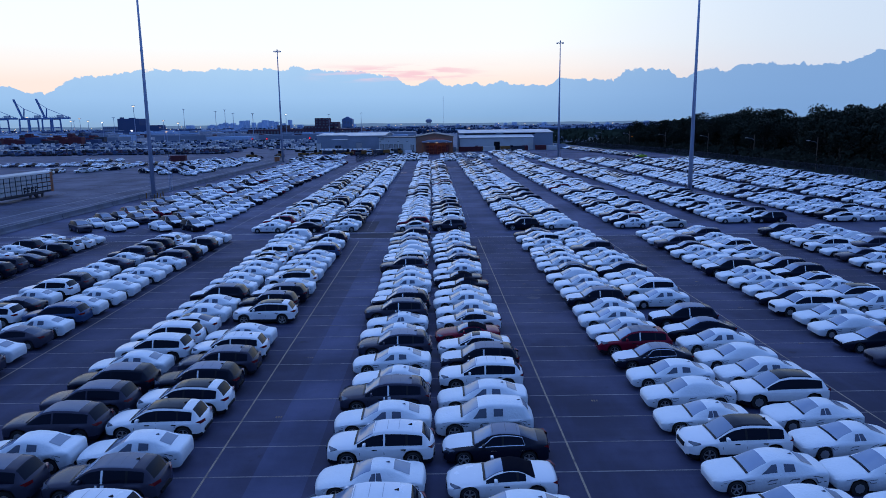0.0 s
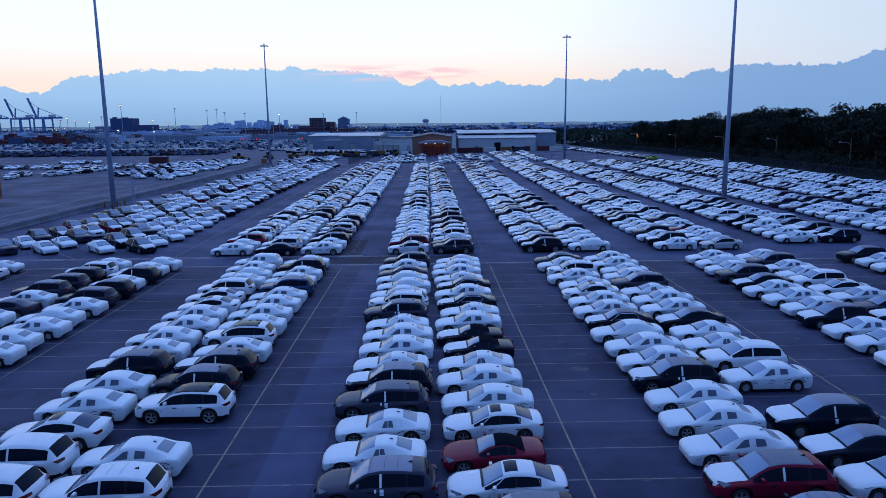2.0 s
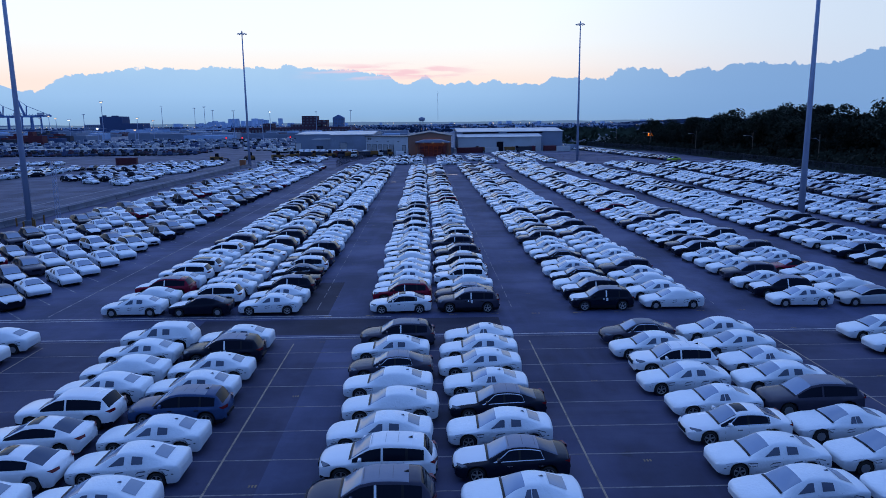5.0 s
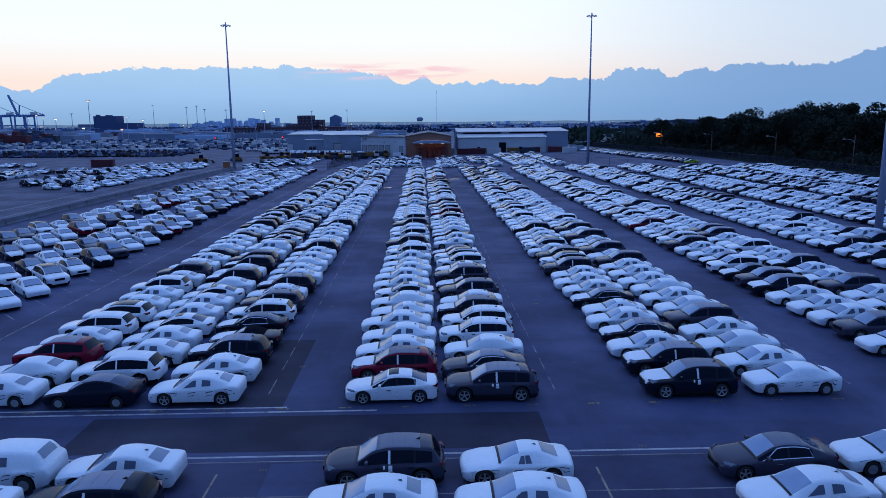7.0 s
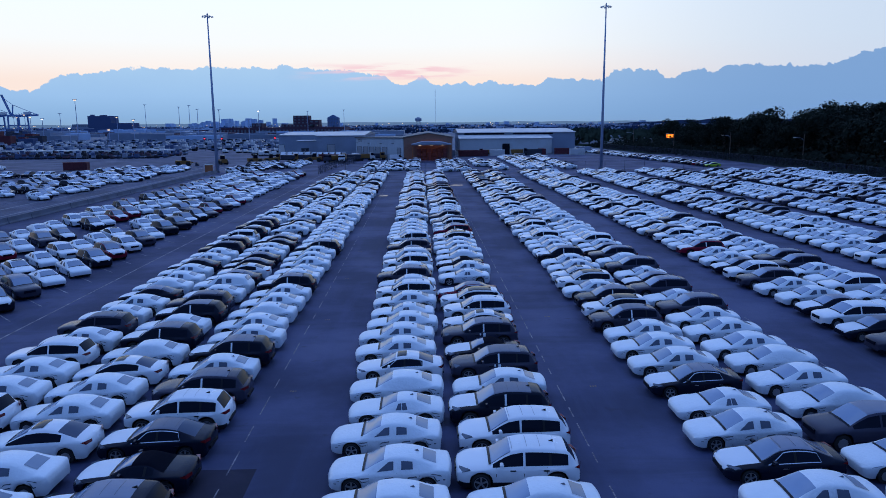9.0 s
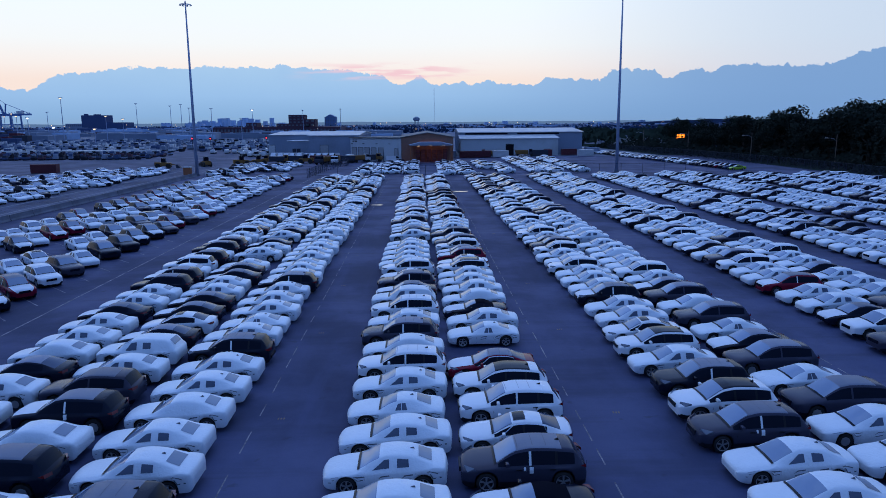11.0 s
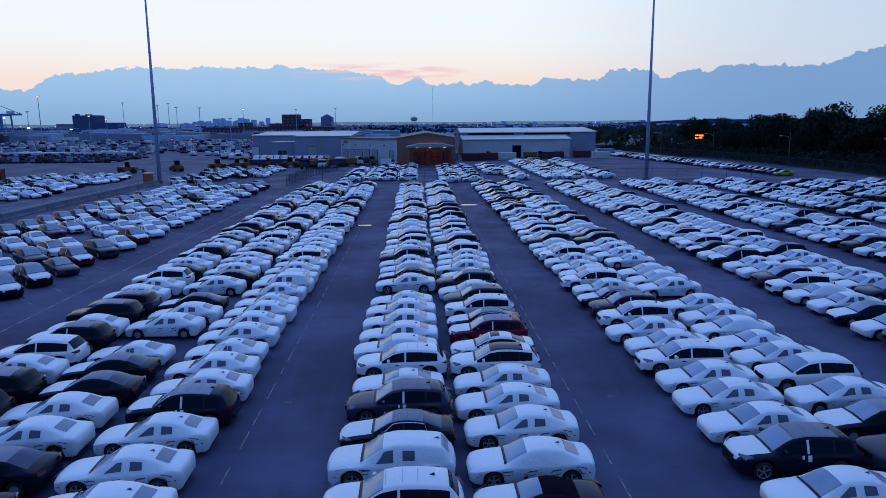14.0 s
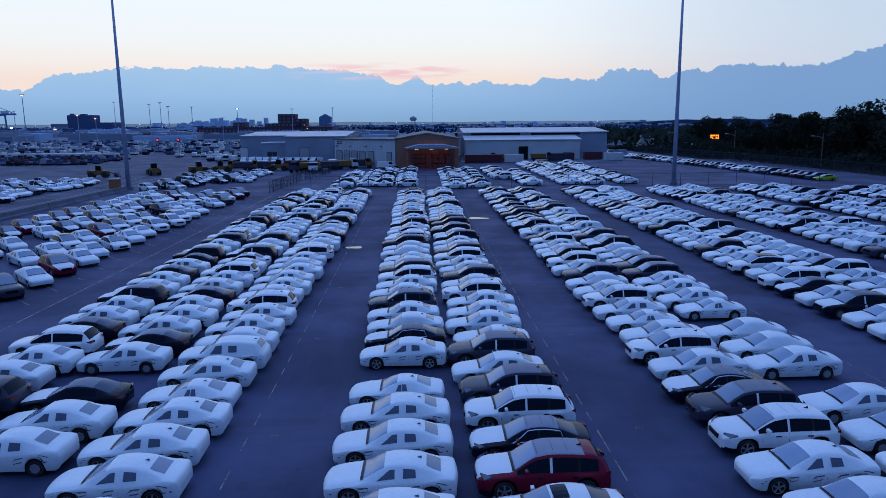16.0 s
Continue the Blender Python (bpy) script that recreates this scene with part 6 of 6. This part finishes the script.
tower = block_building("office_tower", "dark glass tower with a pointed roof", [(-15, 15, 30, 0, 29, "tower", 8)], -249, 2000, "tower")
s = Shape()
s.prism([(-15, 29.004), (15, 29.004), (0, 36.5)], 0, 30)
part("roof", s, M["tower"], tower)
wt = thing("water_tower", "bulbous steel water tower on the skyline", "water tower", at=pose(-14, 1500, 0))
s = Shape()
for q in range(6):
    a = math.pi * q / 3
    s.tube((4.5 * math.cos(a), 4.5 * math.sin(a), 0), (4 * math.cos(a), 4 * math.sin(a), 18), 0.4, n=6)
part("legs", s, M["far_block"], wt)
s = Shape()
for z0, z1, r0, r1 in ((16, 18, 3.5, 6.6), (18, 22, 6.6, 6.6), (22, 24.5, 6.6, 2.0)):
    s.tube((0, 0, z0), (0, 0, z1), r0, r1, 16)
part("tank", s, M["far_block"], wt)
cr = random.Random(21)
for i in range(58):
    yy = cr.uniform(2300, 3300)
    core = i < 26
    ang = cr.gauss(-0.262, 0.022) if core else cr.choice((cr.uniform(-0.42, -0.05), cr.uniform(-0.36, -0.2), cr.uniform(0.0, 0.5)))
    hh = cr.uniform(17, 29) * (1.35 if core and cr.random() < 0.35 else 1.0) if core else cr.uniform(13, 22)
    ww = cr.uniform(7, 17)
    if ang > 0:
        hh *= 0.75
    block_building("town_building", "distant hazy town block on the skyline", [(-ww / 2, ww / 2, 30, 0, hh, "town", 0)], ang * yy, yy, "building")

# wooded ridge with houses beyond the road
v, f = [], []
for i in range(61):
    x = 420 + 1500 * i / 60
    e = 20 * min(1, max(0.0, (x - 420) / 420)) ** 1.3 * (0.8 + 0.3 * noise.noise((x * 0.004, 1, 0))) + 4 * noise.noise((x * 0.02, 5, 0))
    v += [(x, 1900, -1), (x, 2150, max(1, e * 0.8)), (x, 2350, max(1.5, e)), (x, 2700, -1)]
    if i:
        k = 4 * i
        f += [(k - 4 + q, k + q, k + q + 1, k - 3 + q) for q in range(3)]
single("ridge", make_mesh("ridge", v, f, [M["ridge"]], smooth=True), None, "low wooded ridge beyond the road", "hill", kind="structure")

# small lights scattered through the port and the town
lr = random.Random(33)
s = Shape()
for i in range(75):
    yy = lr.uniform(750, 2200)
    xx = yy * (lr.uniform(-0.62, -0.1) if i < 45 else lr.uniform(-0.1, 0.34))
    zz, rr = lr.uniform(5, 13), 0.0004 * yy
    s.tube((xx, yy, zz), (xx, yy, zz + 1.6 * rr), rr, rr * 0.6, 8)
single("town_lights", s, M["glow_warm"], "small warm lights scattered over port and town", "lights", kind="stuff")

# low sheds, containers and lorries of the port between the yard and the town
def clutter(name, label, cat, n, region, size, mats, seed):
    rr = random.Random(seed)
    s = Shape()
    for i in range(n):
        x, y = rr.uniform(*region[0]), rr.uniform(*region[1])
        x *= y / region[1][1] if region[0][0] < -150 else 1
        a, b, h = rr.uniform(*size[0]), rr.uniform(*size[1]), rr.uniform(*size[2])
        k = rr.randrange(len(mats))
        s.box(x - a / 2, x + a / 2, y - b / 2, y + b / 2, -0.05, h * 0.8, k, 0.15)
        # cabs, stacks or roof units give each one a stepped outline
        s.box(x - a / 2, x - a / 2 + a * rr.uniform(0.25, 0.5), y - b * 0.4, y + b * 0.4, h * 0.8 + 0.004, h * rr.uniform(0.9, 1.15), rr.randrange(len(mats)), 0.1)
    single(name, s, [M[q] for q in mats], label, cat, kind="stuff")


clutter("stacked_containers", "stacks of rust-red shipping containers", "containers", 90, ((-640, -330), (560, 700)), ((9, 14), (5, 8), (4, 9)), ["rust", "rust", "dark_steel", "far_dark"], 1)
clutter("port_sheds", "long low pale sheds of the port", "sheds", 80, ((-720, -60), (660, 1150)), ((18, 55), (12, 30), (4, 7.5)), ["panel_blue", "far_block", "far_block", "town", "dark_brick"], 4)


def vehicle_rows(name, label, cat, rows, mats, seed, size=((1.8, 2.6), (2.4, 5.0), (1.3, 2.6))):
    """Close-packed rows of plant or lorries: a low body, a cab and wheels, each a little different."""
    rr = random.Random(seed)
    s = Shape()
    for x0, x1, y, gap in rows:
        x = x0
        while x < x1:
            if rr.random() < 0.9:
                a, b, h = rr.uniform(*size[0]), rr.uniform(*size[1]), rr.uniform(*size[2])
                k, yy = rr.randrange(len(mats)), y + rr.uniform(-0.8, 0.8)
                s.box(x, x + a, yy - b / 2, yy + b / 2, 0.45, 0.45 + h * 0.45, k, 0.08)
                c = rr.uniform(0.3, 0.5) * b
                s.box(x + 0.15, x + a - 0.15, yy - b / 2 + 0.1, yy - b / 2 + c, 0.45 + h * 0.45 + 0.004, 0.45 + h, rr.randrange(len(mats)), 0.12)
                for q in (-0.3, 0.3):
                    s.tube((x + 0.05, yy + q * b, 0.42), (x + a - 0.05, yy + q * b, 0.42), 0.42, n=8, slot=0)
            x += gap * rr.uniform(0.85, 1.25)
    single(name, s, [M[q] for q in mats], label, cat, kind="stuff")


# hazy blue-greys mixed in to lift these far rows as haze would
vehicle_rows("parked_machinery", "dense rows of dark parked machinery", "machinery", [(-330 + 4 * i, -112, 376 + 5.6 * i, 2.6) for i in range(7)], ["road_dark", "dark_steel", "far_dark", "dark_steel", "far_block", "far_dark", "dark_brick"], 2, ((1.2, 2.0), (1.8, 3.4), (0.9, 2.0)))
vehicle_rows("distant_lorries", "rows of pale and dark lorries in the far port", "lorries", [(-420 + 9 * i, -75, 452 + 15 * i, 5.2) for i in range(14)], ["road_dark", "box_white", "far_block", "far_block", "panel_blue", "far_dark", "box_white"], 3, ((1.8, 3.0), (3.0, 6.5), (1.2, 2.5)))
vehicle_rows("works_pickups", "rows of white vans and pick-ups by the road", "vans", [(-78, -66, 392 + 6 * i, 2.9) for i in range(3)] + [(-100, -70, 425, 3.0)], ["road_dark", "paint_white", "paint_white", "box_white", "paint_silver"], 12, ((1.9, 2.1), (4.6, 5.6), (1.3, 1.9)))
s = Shape()
s.box(-330, -128, 434, 438, 0.0, 1.5)
for q in range(16):
    s.box(-328 + q * 12.2, -328 + q * 12.2 + 0.3, 433.9, 434.0, 0, 1.5)
single("goods_train", s, M["box_white"], "long low pale line of goods wagons", "train")
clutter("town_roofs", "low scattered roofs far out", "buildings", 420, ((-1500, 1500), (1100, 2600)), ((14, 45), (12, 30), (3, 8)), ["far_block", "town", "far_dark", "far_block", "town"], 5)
clutter("road_buildings", "small pale houses and sheds beyond the trees", "houses", 16, ((60, 150), (450, 640)), ((6, 16), (6, 12), (3, 5.5)), ["box_white", "panel_blue", "far_block"], 6)


def woods(name, n, region, hgt, seed, label):
    rr = random.Random(seed)
    v, f = [], []
    for i in range(n):
        x, y = rr.uniform(*region[0]), rr.uniform(*region[1])
        top = hgt * (0.55 + 0.45 * noise.noise((x * 0.02, y * 0.02, seed))) + rr.uniform(0, 1.5)
        for q in range(3):
            p = Vector((x + rr.uniform(-4, 4), y, max(0.4, top * rr.random() ** 0.35)))
            a = Vector((rr.gauss(0, 1), rr.gauss(0, 0.5), rr.gauss(0, 0.8))).normalized()
            b = a.orthogonal().normalized()
            sz = rr.uniform(1.2, 3.0)
            k = len(v)
            v += [p + a * sz, p + b * sz * 0.7, p - a * sz, p - b * sz * 0.7]
            f.append((k, k + 1, k + 2, k + 3))
    single(name, make_mesh(name, v, f, [M["far_wood"] if name == "far_trees" else M["ridge"]]), None, label, "trees", kind="stuff")


woods("far_trees", 2600, ((30, 420), (460, 760)), 9, 3, "low dark tree belt behind the warehouses")
woods("middle_trees", 1300, ((-300, 700), (900, 1400)), 8, 8, "distant dark trees among the roofs")
woods("town_trees", 1300, ((-1500, 1900), (1700, 2600)), 9, 9, "far flat tree cover under the horizon")

# low hills closing the horizon; they glow blue in place of haze
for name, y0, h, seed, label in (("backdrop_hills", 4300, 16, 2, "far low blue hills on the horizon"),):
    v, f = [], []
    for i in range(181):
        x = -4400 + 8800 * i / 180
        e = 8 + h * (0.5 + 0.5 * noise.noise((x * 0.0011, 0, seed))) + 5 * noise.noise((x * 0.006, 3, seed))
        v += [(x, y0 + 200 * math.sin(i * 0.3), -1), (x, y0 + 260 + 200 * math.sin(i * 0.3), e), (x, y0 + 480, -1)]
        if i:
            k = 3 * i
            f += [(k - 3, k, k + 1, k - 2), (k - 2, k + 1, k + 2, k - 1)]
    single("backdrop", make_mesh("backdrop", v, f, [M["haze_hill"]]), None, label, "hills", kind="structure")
